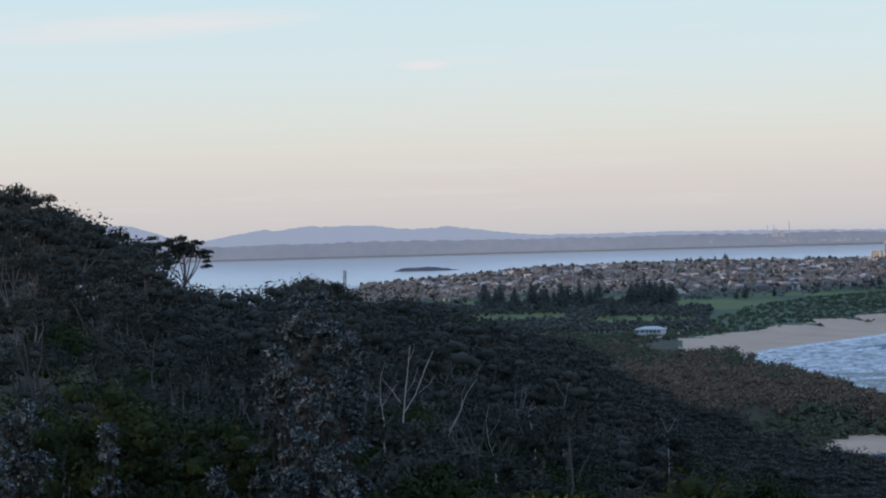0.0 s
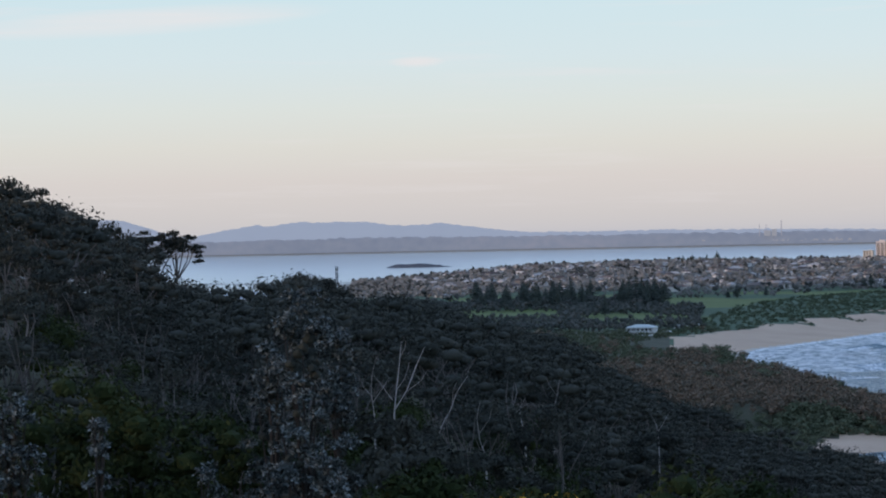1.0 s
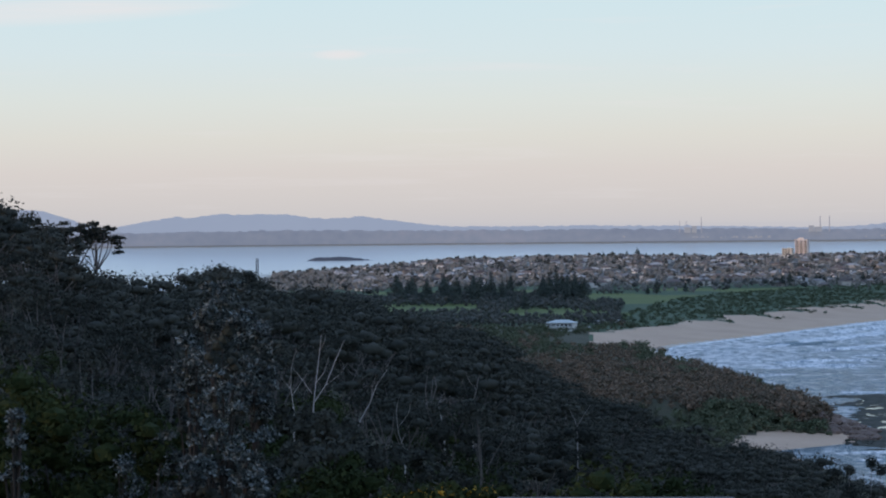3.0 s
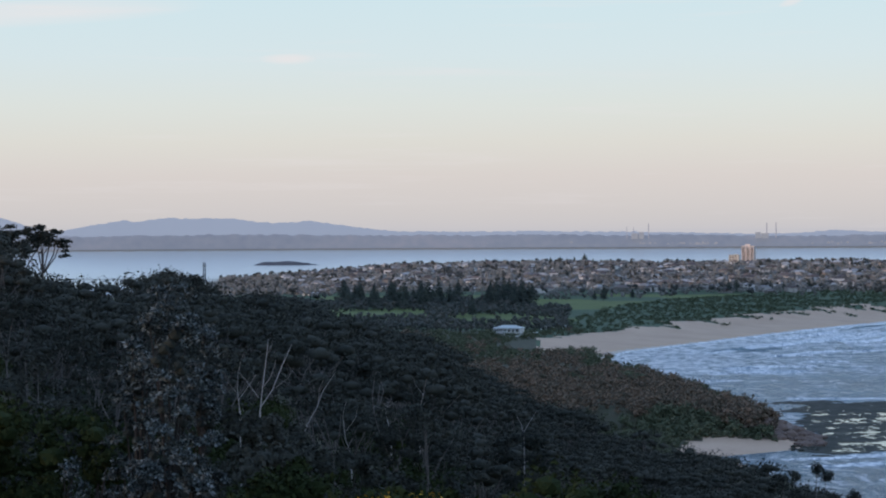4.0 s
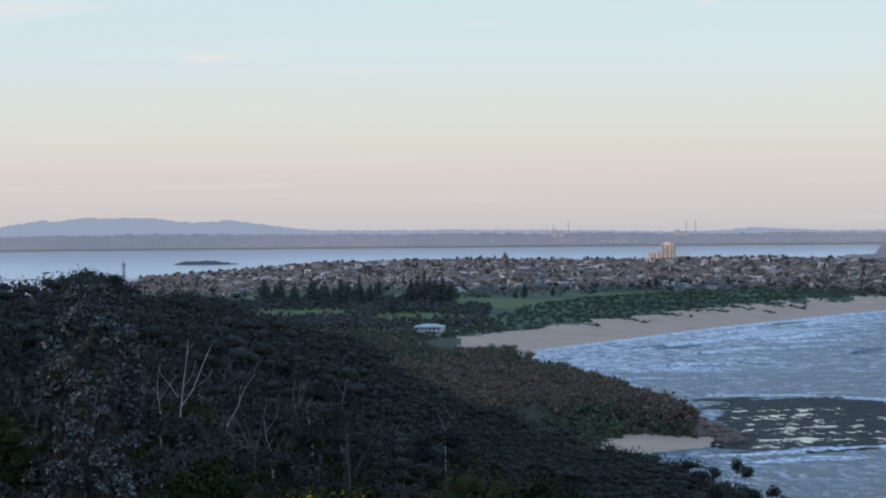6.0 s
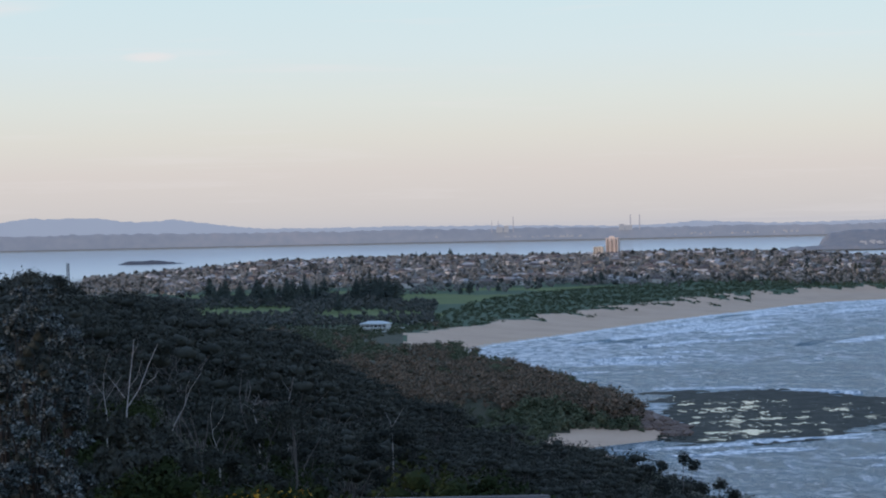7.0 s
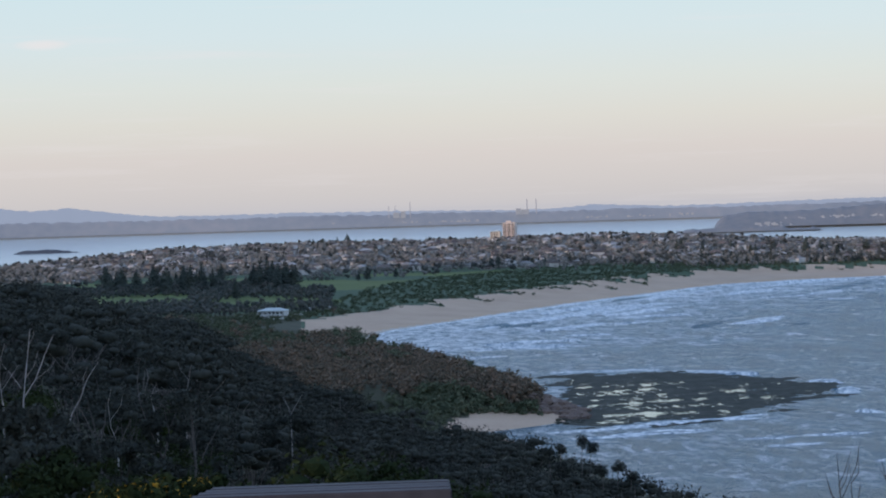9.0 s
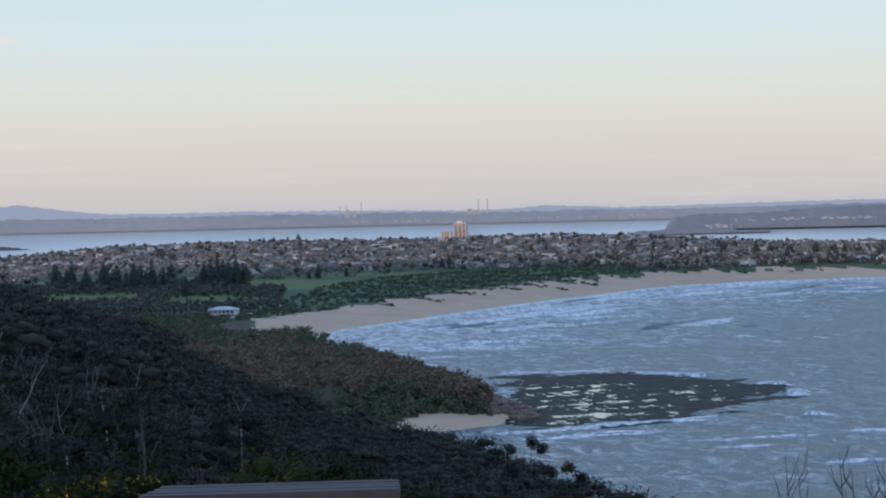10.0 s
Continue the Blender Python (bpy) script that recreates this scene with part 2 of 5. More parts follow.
def squeeze(v):
    v = np.array(v, float).reshape(-1, 3)
    d = np.hypot(v[:, 0], v[:, 1])
    k = np.where(d > 2000, near(d) / np.maximum(d, 1), 1.0)
    out = v * k[:, None]
    out[:, 2] = EYE + (v[:, 2] - EYE) * k
    return out


def place(x, y, z):
    """Drawn place and scale of a thing at its true place."""
    d = math.hypot(x, y)
    k = float(near(d)) / d if d > 2000 else 1.0
    return (x * k, y * k, EYE + (z - EYE) * k), k


def ripple(x, y, w, seed=0):
    """Smooth noise from -1 to 1 with waves about w metres long."""
    r = np.random.RandomState(seed + 11)
    s = 0
    for i in range(7):
        a, p = r.uniform(0, 2 * math.pi, 2)
        k = 2 * math.pi / w * r.uniform(0.6, 1.8)
        s = s + np.sin(k * (x * math.cos(a) + y * math.sin(a)) + p)
    return s / 4.0


COAST = [(220, -4800), (180, -600), (165, 60), (150, 400), (128, 700), (108, 890), (96, 985),
         *[(float(flat(p, d)[0]), float(flat(p, d)[1])) for p, d in (
             (1150, 1015), (1200, 1030), (1270, 1048), (1330, 1068), (1342, 1086), (1330, 1130), (1290, 1200), (1215, 1290),
             (1120, 1430), (1030, 1600), (985, 1720), (964, 1830), (1003, 1910), (1103, 2010), (1203, 2135), (1303, 2290),
             (1403, 2425), (1500, 2580), (1603, 2735), (1700, 2800), (1800, 2850), (1964, 2900), (2300, 3050), (3000, 3300))],
         (6000, 3800), (9000, -4800)]


def shore(x, y):
    """Distance to the coast, positive on land."""
    x, y = np.asarray(x, float), np.asarray(y, float)
    best = np.full(x.shape, 1e9)
    inside = np.zeros(x.shape, bool)
    n = len(COAST)
    for i in range(n):
        (x0, y0), (x1, y1) = COAST[i], COAST[(i + 1) % n]
        dx, dy = x1 - x0, y1 - y0
        t = np.clip(((x - x0) * dx + (y - y0) * dy) / (dx * dx + dy * dy), 0, 1)
        best = np.minimum(best, np.hypot(x - x0 - t * dx, y - y0 - t * dy))
        if dy:
            inside ^= ((y0 > y) != (y1 > y)) & (x < (x1 - x0) * (y - y0) / dy + x0)
    return np.where(inside, -best, best)


def smooth(a, b, v):
    t = np.clip((v - a) / (b - a), 0, 1)
    return t * t * (3 - 2 * t)


# crest of the spur: bearing, angle of its tree tops, distance
CREST = [(-900, 226, 200), (-335, 290, 215), (-264, 301, 220), (-191, 340, 228), (-109, 390, 240), (-84, 412, 246), (-62, 440, 250), (-36, 464, 256), (0, 472, 262), (82, 497, 280),
         (131, 484, 300), (165, 466, 310), (202, 460, 320), (251, 474, 335), (301, 503, 350), (400, 508, 380), (480, 548, 420), (560, 568, 450),
         (640, 590, 480), (763, 652, 490), (843, 700, 485), (919, 722, 475), (998, 757, 460), (1083, 772, 430), (1200, 802, 390),
         (1290, 838, 350), (1407, 872, 310), (1565, 930, 250), (1800, 1000, 200), (2600, 1300, 130)]
CREST_PX, CREST_D = [c[0] for c in CREST], [c[2] for c in CREST]
TREE = 8.3
CREST_Z = [float(rise(c[1], c[2])) - TREE for c in CREST]


def spur(px, d, s):
    dr, zr = np.interp(px, CREST_PX, CREST_D), np.interp(px, CREST_PX, CREST_Z)
    t = np.clip((d - 60) / (dr - 60), 0, 1)
    dip = np.minimum(79.0, zr + 14)
    mid = dip + (zr - dip) * t ** 1.1
    foot = np.where(d < 16, 91.3 - 0.03 * d, 90.8 - (90.8 - dip) * smooth(16, 60, d))
    z = np.where(d < 60, foot, mid)
    z = np.where(d > dr, zr - (d - dr) * 0.24, z)
    k = np.where(d < 80, 1.0, smooth(-15, 70, s))
    return z * k - 14 * (1 - k)


def height(px, d):
    x, y = flat(px, d)
    s = shore(x, y)
    top = np.interp(px, [200, 290, 430, 520, 600, 700, 860, 1060, 1200, 1400, 1560, 1700, 1800, 1975, 2300], [-8, 3, 14, 22, 29, 30, 33, 31, 32, 33, 27, 16, 11, 9, 6])
    base = np.where(d < 3000, np.interp(d, [500, 1000, 1200, 1500, 1900, 2300, 3000], [24, 16, 14, 11, 7, 9, 12.5]), 0)
    far = np.interp(d, [3000, 3600, 4200, 4500, 4800, 5000], [0.0, 0.45, 1, 0.95, 0.2, -0.3])
    base = np.where(d >= 3000, 12.5 * (1 - np.clip((d - 3000) / 1200, 0, 1)) + far * top, base)
    base = np.where(d > 5000, -8.0 - 0.004 * (d - 5000), base)
    beach = np.interp(s, [-200, 0, 55, 75, 100, 300, 600], [-8, 0, 4, 7.5, 12, 16, 60])
    wide = np.interp(s, [-200, 0, 80, 105, 130, 300, 700], [-8, 0, 4.5, 7.5, 13, 16, 60])
    head = np.interp(s, [-200, 0, 6, 16, 32, 60, 120], [-8, 0, 2.0, 7.0, 10.5, 12.5, 15])
    cove = np.interp(s, [-200, 0, 62, 78, 105], [-8, 0, 2.6, 6, 11])
    cut = np.where(d < 1720, cove + (head - cove) * smooth(1084, 1106, d), np.where(px > 1460, wide, beach))
    land = np.minimum(base, cut) + np.where(s > 90, 0.8 * ripple(x, y, 190), 0)
    # unseen range on the left, added and sized to shade spur, beach and lawns
    hills = 150 * np.exp(-((x + 720 + 0.1 * y) / 260) ** 2) * smooth(-1500, -900, y) * (1 - smooth(2300, 2900, y)) * smooth(430, 640, -px)
    z = np.maximum(land, spur(px, d, s) + np.where(d > 40, 0.7 * ripple(x, y, 60, 3), 0))
    return np.maximum(z, np.where(hills > 2, hills, -99)), s


def mesh_of(name, verts, faces, mats, slots=None, shade=False):
    me = bpy.data.meshes.new(name)
    verts = np.asarray(verts, np.float32).reshape(-1, 3)
    faces = np.asarray(faces, np.int32)
    k = faces.shape[1]
    me.vertices.add(len(verts)); me.vertices.foreach_set("co", verts.ravel())
    me.loops.add(faces.size); me.loops.foreach_set("vertex_index", faces.ravel())
    me.polygons.add(len(faces)); me.polygons.foreach_set("loop_start", np.arange(0, faces.size, k, dtype=np.int32))
    for m in mats if isinstance(mats, (list, tuple)) else [mats]:
        me.materials.append(m)
    if slots is not None:
        me.polygons.foreach_set("material_index", np.asarray(slots, np.int32))
    if shade:
        me.polygons.foreach_set("use_smooth", np.ones(len(faces), bool))
    me.update(calc_edges=True)
    me.validate()
    return me


def grid_faces(rows, cols):
    i = np.arange(rows - 1)[:, None] * cols + np.arange(cols - 1)[None, :]
    return np.stack([i, i + 1, i + cols + 1, i + cols], -1).reshape(-1, 4)


# ---- ground: one sheet round the lookout ----
view = np.arange(-420, 2060, 7.5)
full = math.pi * FOCAL
PXS = np.concatenate([np.linspace(BX - full, -420, 60)[:-1], view, np.linspace(2060, BX + full, 60)])
DS = np.concatenate([[0.01, 3, 6, 9], np.geomspace(12, 900, 64), np.linspace(910, 3300, 160), np.geomspace(3320, 5200, 36), np.geomspace(5300, 26000, 40)])
gp, gd = np.meshgrid(PXS, DS)
gz, gs = height(gp, gd)
gx, gy = flat(gp, gd)
gv = squeeze(np.stack([gx, gy, gz], -1))
gf = grid_faces(*gp.shape)


def centre(a):
    return (a[:-1, :-1] + a[1:, :-1] + a[:-1, 1:] + a[1:, 1:]).ravel() / 4


cp, cd, cs, cz = centre(gp), centre(gd), centre(gs), centre(gz)
cx, cy = flat(cp, cd)
slots = np.zeros(len(cp), int)
slots[(cd > 1750) & (cd < 3200)] = 2
edge = np.where(cp > 1460, 118, 90) + 28 * ripple(cx, cy, 70, 5) + 10 * ripple(cx, cy, 27, 6)
slots[(cs < edge) & (cd > 1740) & (cs > -60) & (cp > 852 + 12 * ripple(cx, cy, 60, 12))] = 3
slots[(cd > 1700) & (cd < 2120) & (cp < 850)] = 0
slots[(cs < 5) & (cd > 1740) & (cs > -60)] = 4
slots[(cs < 46 * smooth(1035, 1150, cp) + 5 * ripple(cx, cy, 25, 8)) & (cs > -40) & (cd > 960) & (cd <= 1092) & (cp > 1040) & (cp < 1326)] = 3
slots[(cs < 22) & (cd > 1092) & (cd <= 1740)] = 5
slots[(cd > 1086) & (cd < 1104) & (cp > 1235) & (cp < 1345)] = 5
slots[(cp >= 1326) & (cp < 1350) & (cd > 1040) & (cd < 1110)] = 5
slots[(cd > 3250) & (cs > 130)] = 6
fair = ripple(cx, cy, 420, 21) + 0.5 * ripple(cx, cy, 160, 22)
lawn = ((cd > 2180) & (cd < 3080) & (cs > np.interp(cp, [880, 1000, 1300], [120, 330, 420])) & (cp > 460) & (cp < 1480) & (fair > -0.35))
slots[lawn] = 1
ground = tagged(new("ground", mesh_of("ground", gv, gf, [M_SCRUB, M_GRASS, M_DUNE, M_SAND, M_WET, M_CLIFF, M_TOWN], slots, True)),
                "coastal land with scrub, dunes, sand and lawns", "ground", kind="structure")

# ---- sea and lake ----
WD = np.concatenate([np.geomspace(60, 700, 14), np.linspace(720, 3300, 120), np.geomspace(3340, 26000, 75)])
wp, wd = np.meshgrid(PXS, WD)
wx, wy = flat(wp, wd)
ws = -shore(wx, wy)
wz = np.where((ws > 30) & (wd < 3300), 0.35 * ripple(wx, wy, 46, 31) + 0.2 * ripple(wx, wy, 24, 32), 0) * smooth(20, 120, ws)
wv = squeeze(np.stack([wx, wy, wz], -1))
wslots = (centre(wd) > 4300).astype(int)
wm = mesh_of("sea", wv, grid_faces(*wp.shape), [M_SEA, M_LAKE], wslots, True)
at_ = wm.attributes.new("surf", "FLOAT", "POINT")
surf = np.clip(1.1 - ws / 420, 0.2, 1) * np.where(wd > 1600, 1.0, 0.55) * np.where(wd < 800, 0.5, 1)
at_.data.foreach_set("value", surf.ravel().astype(np.float32))
tagged(new("water", wm), "blue-grey sea and pale lake at dusk", "water", kind="structure")

# ---- far shores and ranges ----
def hill_band(name, d, deep, crest, foot, mat, label, rough, seed):
    """A long hill with a front slope, a rounded crest and a back, along bearings."""
    px = np.arange(crest[0][0], crest[-1][0] + 1, 4.0)
    top = np.interp(px, [c[0] for c in crest], [c[1] for c in crest])
    x, y = flat(px, d)
    zt = rise(top, d) + rough * (ripple(px, px * 0, 34, seed) + 0.7 * ripple(px, px * 0, 11, seed + 1))
    zf = np.full_like(px, float(rise(foot, d)) - 4)
    rows = []
    for k, h in ((0.0, 0.0), (0.25, 0.35), (0.6, 0.75), (0.85, 0.95), (1.0, 1.0), (1.25, 0.8), (1.8, 0.0)):
        dd = d + deep * (k - 1.0)
        xx, yy = flat(px, dd)
        kk = dd / d
        zz = zf + (zt - zf) * h + (rough * ripple(px, px * 0 + 50 * k, 25, seed + 3) if 0 < h < 1 else 0)
        rows.append(np.stack([xx, yy, EYE + (zz - EYE) * kk if k < 1 else zz], -1))
    return tagged(new(name, mesh_of(name, squeeze(np.concatenate(rows)), grid_faces(len(rows), len(px)), mat, None, True)),
                  label, "hills", kind="structure")


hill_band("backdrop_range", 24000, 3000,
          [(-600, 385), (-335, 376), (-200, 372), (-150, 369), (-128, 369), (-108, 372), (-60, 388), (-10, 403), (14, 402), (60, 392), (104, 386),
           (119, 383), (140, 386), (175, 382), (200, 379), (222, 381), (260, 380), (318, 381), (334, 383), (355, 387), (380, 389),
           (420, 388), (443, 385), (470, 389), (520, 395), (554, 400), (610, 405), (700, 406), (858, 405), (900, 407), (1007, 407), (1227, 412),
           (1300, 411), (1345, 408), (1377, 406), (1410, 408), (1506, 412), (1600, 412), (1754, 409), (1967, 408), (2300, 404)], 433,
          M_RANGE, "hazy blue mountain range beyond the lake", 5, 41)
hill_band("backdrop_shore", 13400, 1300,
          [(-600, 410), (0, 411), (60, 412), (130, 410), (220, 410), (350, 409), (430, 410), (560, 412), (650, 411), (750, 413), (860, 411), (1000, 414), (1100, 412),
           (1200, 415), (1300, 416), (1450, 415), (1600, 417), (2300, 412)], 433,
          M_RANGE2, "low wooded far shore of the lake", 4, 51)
hill_band("hazy_wooded_point", 8300, 700,
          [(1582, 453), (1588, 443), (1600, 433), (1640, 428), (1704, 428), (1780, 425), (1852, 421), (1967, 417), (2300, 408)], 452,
          M_POINT_HAZE, "hazy wooded point across the channel mouth", 2, 61)
hill_band("sand_spit", 7000, 150, [(1515, 459), (1550, 455), (1600, 452), (1650, 453), (1720, 456), (1770, 459)], 459, M_POINT_HAZE,
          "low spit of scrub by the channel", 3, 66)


# ---- shape helpers ----
def tube(points, radii, sides=6):
    """A tapered limb along points: vertices and quads."""
    pts = np.asarray(points, float)
    vs, fs = [], []
    for i, p in enumerate(pts):
        t = pts[min(i + 1, len(pts) - 1)] - pts[max(i - 1, 0)]
        t = t / (np.linalg.norm(t) + 1e-9)
        u = np.cross(t, (0.3, 0.9, 0.2)); u /= np.linalg.norm(u) + 1e-9
        w = np.cross(t, u)
        for j in range(sides):
            a = 2 * math.pi * j / sides
            vs.append(p + radii[i] * (math.cos(a) * u + math.sin(a) * w))
    for i in range(len(pts) - 1):
        for j in range(sides):
            a, b = i * sides + j, i * sides + (j + 1) % sides
            fs.append((a, b, b + sides, a + sides))
    return np.array(vs), np.array(fs)


def box(cx, cy, z0, sx, sy, sz):
    x0, x1, y0, y1, z1 = cx - sx / 2, cx + sx / 2, cy - sy / 2, cy + sy / 2, z0 + sz
    v = np.array([(x0, y0, z0), (x1, y0, z0), (x1, y1, z0), (x0, y1, z0), (x0, y0, z1), (x1, y0, z1), (x1, y1, z1), (x0, y1, z1)])
    f = np.array([(0, 3, 2, 1), (4, 5, 6, 7), (0, 1, 5, 4), (1, 2, 6, 5), (2, 3, 7, 6), (3, 0, 4, 7)])
    return v, f


def hip(cx, cy, z0, sx, sy, h, over=0.6, gable=0.35):
    """A hipped roof with eaves, closed below."""
    a, b = sx / 2 + over, sy / 2 + over
    r = sx * gable / 2
    v = np.array([(cx - a, cy - b, z0), (cx + a, cy - b, z0), (cx + a, cy + b, z0), (cx - a, cy + b, z0),
                  (cx - r, cy, z0 + h), (cx + r, cy, z0 + h)])
    f = np.array([(0, 1, 5, 4), (1, 2, 5, 5), (2, 3, 4, 5), (3, 0, 4, 4), (0, 3, 2, 1)])
    return v, f


def join(parts):
    vs, fs, n = [], [], 0
    for v, f in parts:
        vs.append(np.asarray(v)); fs.append(np.asarray(f) + n); n += len(v)
    return np.concatenate(vs), np.concatenate(fs)


def to_mesh(name, vf, mat, shade=False):
    """Mesh that may hold quads with a doubled corner (triangles)."""
    v, f = vf
    me = bpy.data.meshes.new(name)
    me.from_pydata([tuple(p) for p in v], [], [tuple(dict.fromkeys(int(i) for i in q)) for q in f])
    me.materials.append(mat)
    if shade:
        me.polygons.foreach_set("use_smooth", np.ones(len(me.polygons), bool))
    me.update()
    return me


def part(name, vf, mat, parent, label="", shade=False):
    ob = new(name, vf if isinstance(vf, bpy.types.Mesh) else to_mesh(name, vf, mat, shade))
    ob.parent = parent
    if label:
        ob["label"] = label
    return ob


def icosphere(level):
    bm = bmesh.new()
    bmesh.ops.create_icosphere(bm, subdivisions=level, radius=1.0)
    v = np.array([p.co[:] for p in bm.verts])
    f = np.array([[p.index for p in q.verts] for q in bm.faces])
    bm.free()
    return v, np.concatenate([f, f[:, 2:3]], 1)


ICO = icosphere(1)



def leaf_quads(rng, centres, radii, count, size, squash=0.6, droop=0.0):
    """Small leaf sprays over the shells of clumps."""
    k = rng.randint(0, len(centres), count)
    n = rng.normal(size=(count, 3))
    n[:, 2] = np.abs(n[:, 2]) * 1.1 - 0.35
    n /= np.linalg.norm(n, axis=1)[:, None]
    rad = radii[k] * rng.uniform(0.5, 1.12, count)
    p = centres[k] + n * rad[:, None] * np.array([1, 1, squash])
    u = np.cross(n + rng.normal(scale=0.5, size=n.shape), rng.normal(size=n.shape))
    u /= np.linalg.norm(u, axis=1)[:, None]
    w = np.cross(n + rng.normal(scale=0.6, size=n.shape), u)
    w /= np.linalg.norm(w, axis=1)[:, None]
    s = size * rng.uniform(0.5, 1.3, count)[:, None]
    u, w = u * s, w * s * 0.6
    w[:, 2] -= droop * s[:, 0]
    v = np.stack([p - u, p - w * 0.8, p + u, p + w], 1).reshape(-1, 3)
    return v, np.arange(count * 4).reshape(-1, 4)


def cores(centres, radii, squash, fat=0.86):
    v, f = ICO
    out = []
    for i, (c, r) in enumerate(zip(centres, radii)):
        wob = 1 + 0.22 * np.sin(v[:, 0] * 7 + i * 2.1) * np.cos(v[:, 1] * 6 + i)
        out.append((v * (wob * r * fat)[:, None] * np.array([1, 1, squash]) + c, f))
    return join(out)


def umbrella(seed, leaves, size, h=7.5, spread=3.2, stems=3, low=4):
    """A spreading coastal gum of height h: crooked pale stems under domed leaf masses."""
    rng = np.random.RandomState(seed)
    n = 10
    ang = np.arange(n) * 2.4 + rng.uniform(-0.5, 0.5, n)
    rad = spread * np.sqrt((np.arange(n) + 0.3) / n) * rng.uniform(0.75, 1.0, n)
    r = rng.uniform(0.95, 1.6, n) * spread / 3.2
    c = np.stack([rad * np.cos(ang), rad * np.sin(ang), h - 0.55 * r - 0.26 * h * (rad / spread) ** 2 - rng.uniform(0, 0.1, n) * h], -1)
    cl = np.stack([rng.uniform(-1, 1, low) * spread * 0.7, rng.uniform(-1, 1, low) * spread * 0.7, h * rng.uniform(0.12, 0.5, low)], -1)
    c, r = np.concatenate([c, cl]), np.concatenate([r, rng.uniform(0.9, 1.5, low)])
    crown = join([cores(c, r, 0.5, 0.44), leaf_quads(rng, c, r, leaves, size, 0.66)])
    limbs = []
    for i in range(stems):
        foot = np.array([rng.uniform(-0.3, 0.3), rng.uniform(-0.3, 0.3), -0.5])
        knee = foot + np.array([rng.uniform(-0.9, 0.9), rng.uniform(-0.9, 0.9), h * 0.38])
        tip = c[rng.randint(0, n)] - (0, 0, 0.3)
        bend = (knee + tip) / 2 + rng.normal(scale=0.25, size=3)
        limbs.append(tube([foot, (foot + knee) / 2 + rng.normal(scale=0.12, size=3), knee, bend, tip], [0.1, 0.08, 0.065, 0.05, 0.03], 5))
        t2 = c[rng.randint(0, n)] - (0, 0, 0.2)
        limbs.append(tube([knee, (knee + t2) / 2 + rng.normal(scale=0.2, size=3), t2], [0.055, 0.04, 0.025], 5))
    return crown, join(limbs)


def bush(seed, leaves, size, r=1.6, h=2.2, solid=7):
    """A rounded shrub down to the ground."""
    rng = np.random.RandomState(seed)
    n = 7
    c = np.stack([rng.uniform(-1, 1, n) * r * 0.6, rng.uniform(-1, 1, n) * r * 0.6, rng.uniform(0.2, 0.8, n) * h], -1)
    q = rng.uniform(0.4, 0.7, n) * r
    crown = join([cores(c[:solid], q[:solid], 0.75, 0.42), leaf_quads(rng, c, q, leaves, size, 0.85)])
    limbs = [tube([(0, 0, -0.4), (0.1, 0.05, h * 0.3), tuple(c[i])], [0.08, 0.06, 0.03], 5) for i in range(3)]
    return crown, join(limbs)


def conifer(seed, h=16, r=3.2, tiers=11, leaves=260, size=0.9):
    """A tall pine with whorled tiers of branches."""
    rng = np.random.RandomState(seed)
    parts = []
    for i in range(tiers):
        t = i / (tiers - 1)
        z = h * (0.16 + 0.8 * t)
        rr = r * (1 - t) ** 0.8 * rng.uniform(0.8, 1.15) + 0.3
        m = 8
        ring = [(rr * math.cos(a) * q, rr * math.sin(a) * q, z - 0.5 * q * rr * 0.3 + rng.uniform(-0.2, 0.2)) for j in range(m)
                for a, q in [(2 * math.pi * (j + rng.uniform(-0.3, 0.3)) / m, rng.uniform(0.75, 1.1))]]
        v = np.array([(0, 0, z + h * 0.07), *ring, (0, 0, z - 0.2)])
        f = [(0, 1 + j, 1 + (j + 1) % m, 1 + (j + 1) % m) for j in range(m)] + [(m + 1, 1 + (j + 1) % m, 1 + j, 1 + j) for j in range(m)]
        parts.append((v, np.array(f)))
    c = np.array([(0, 0, h * (0.16 + 0.8 * i / (tiers - 1))) for i in range(tiers)])
    q = np.array([r * (1 - i / (tiers - 1)) ** 0.8 * 0.9 + 0.25 for i in range(tiers)])
    parts.append(leaf_quads(rng, c, q, leaves, size, 0.3))
    return join(parts), tube([(0, 0, -0.6), (0, 0, h * 0.5), (0, 0, h * 0.98)], [0.35, 0.22, 0.05], 6)


def grow(name, kind, mats, label, category, group, spot, turn, size, meshes):
    """A tree or shrub thing: trunk and crown under an empty at its base."""
    x, y, z = spot
    p, k = place(x, y, z)
    top = new(name)
    top.matrix_world = Matrix.LocRotScale(p, Euler((0, 0, turn)), [k * size] * 3)
    top.empty_display_size = 0.5
    tagged(top, label, category, group)
    part("trunk", meshes[1], mats[1], top)
    part("crown", meshes[0], mats[0], top)
    return top


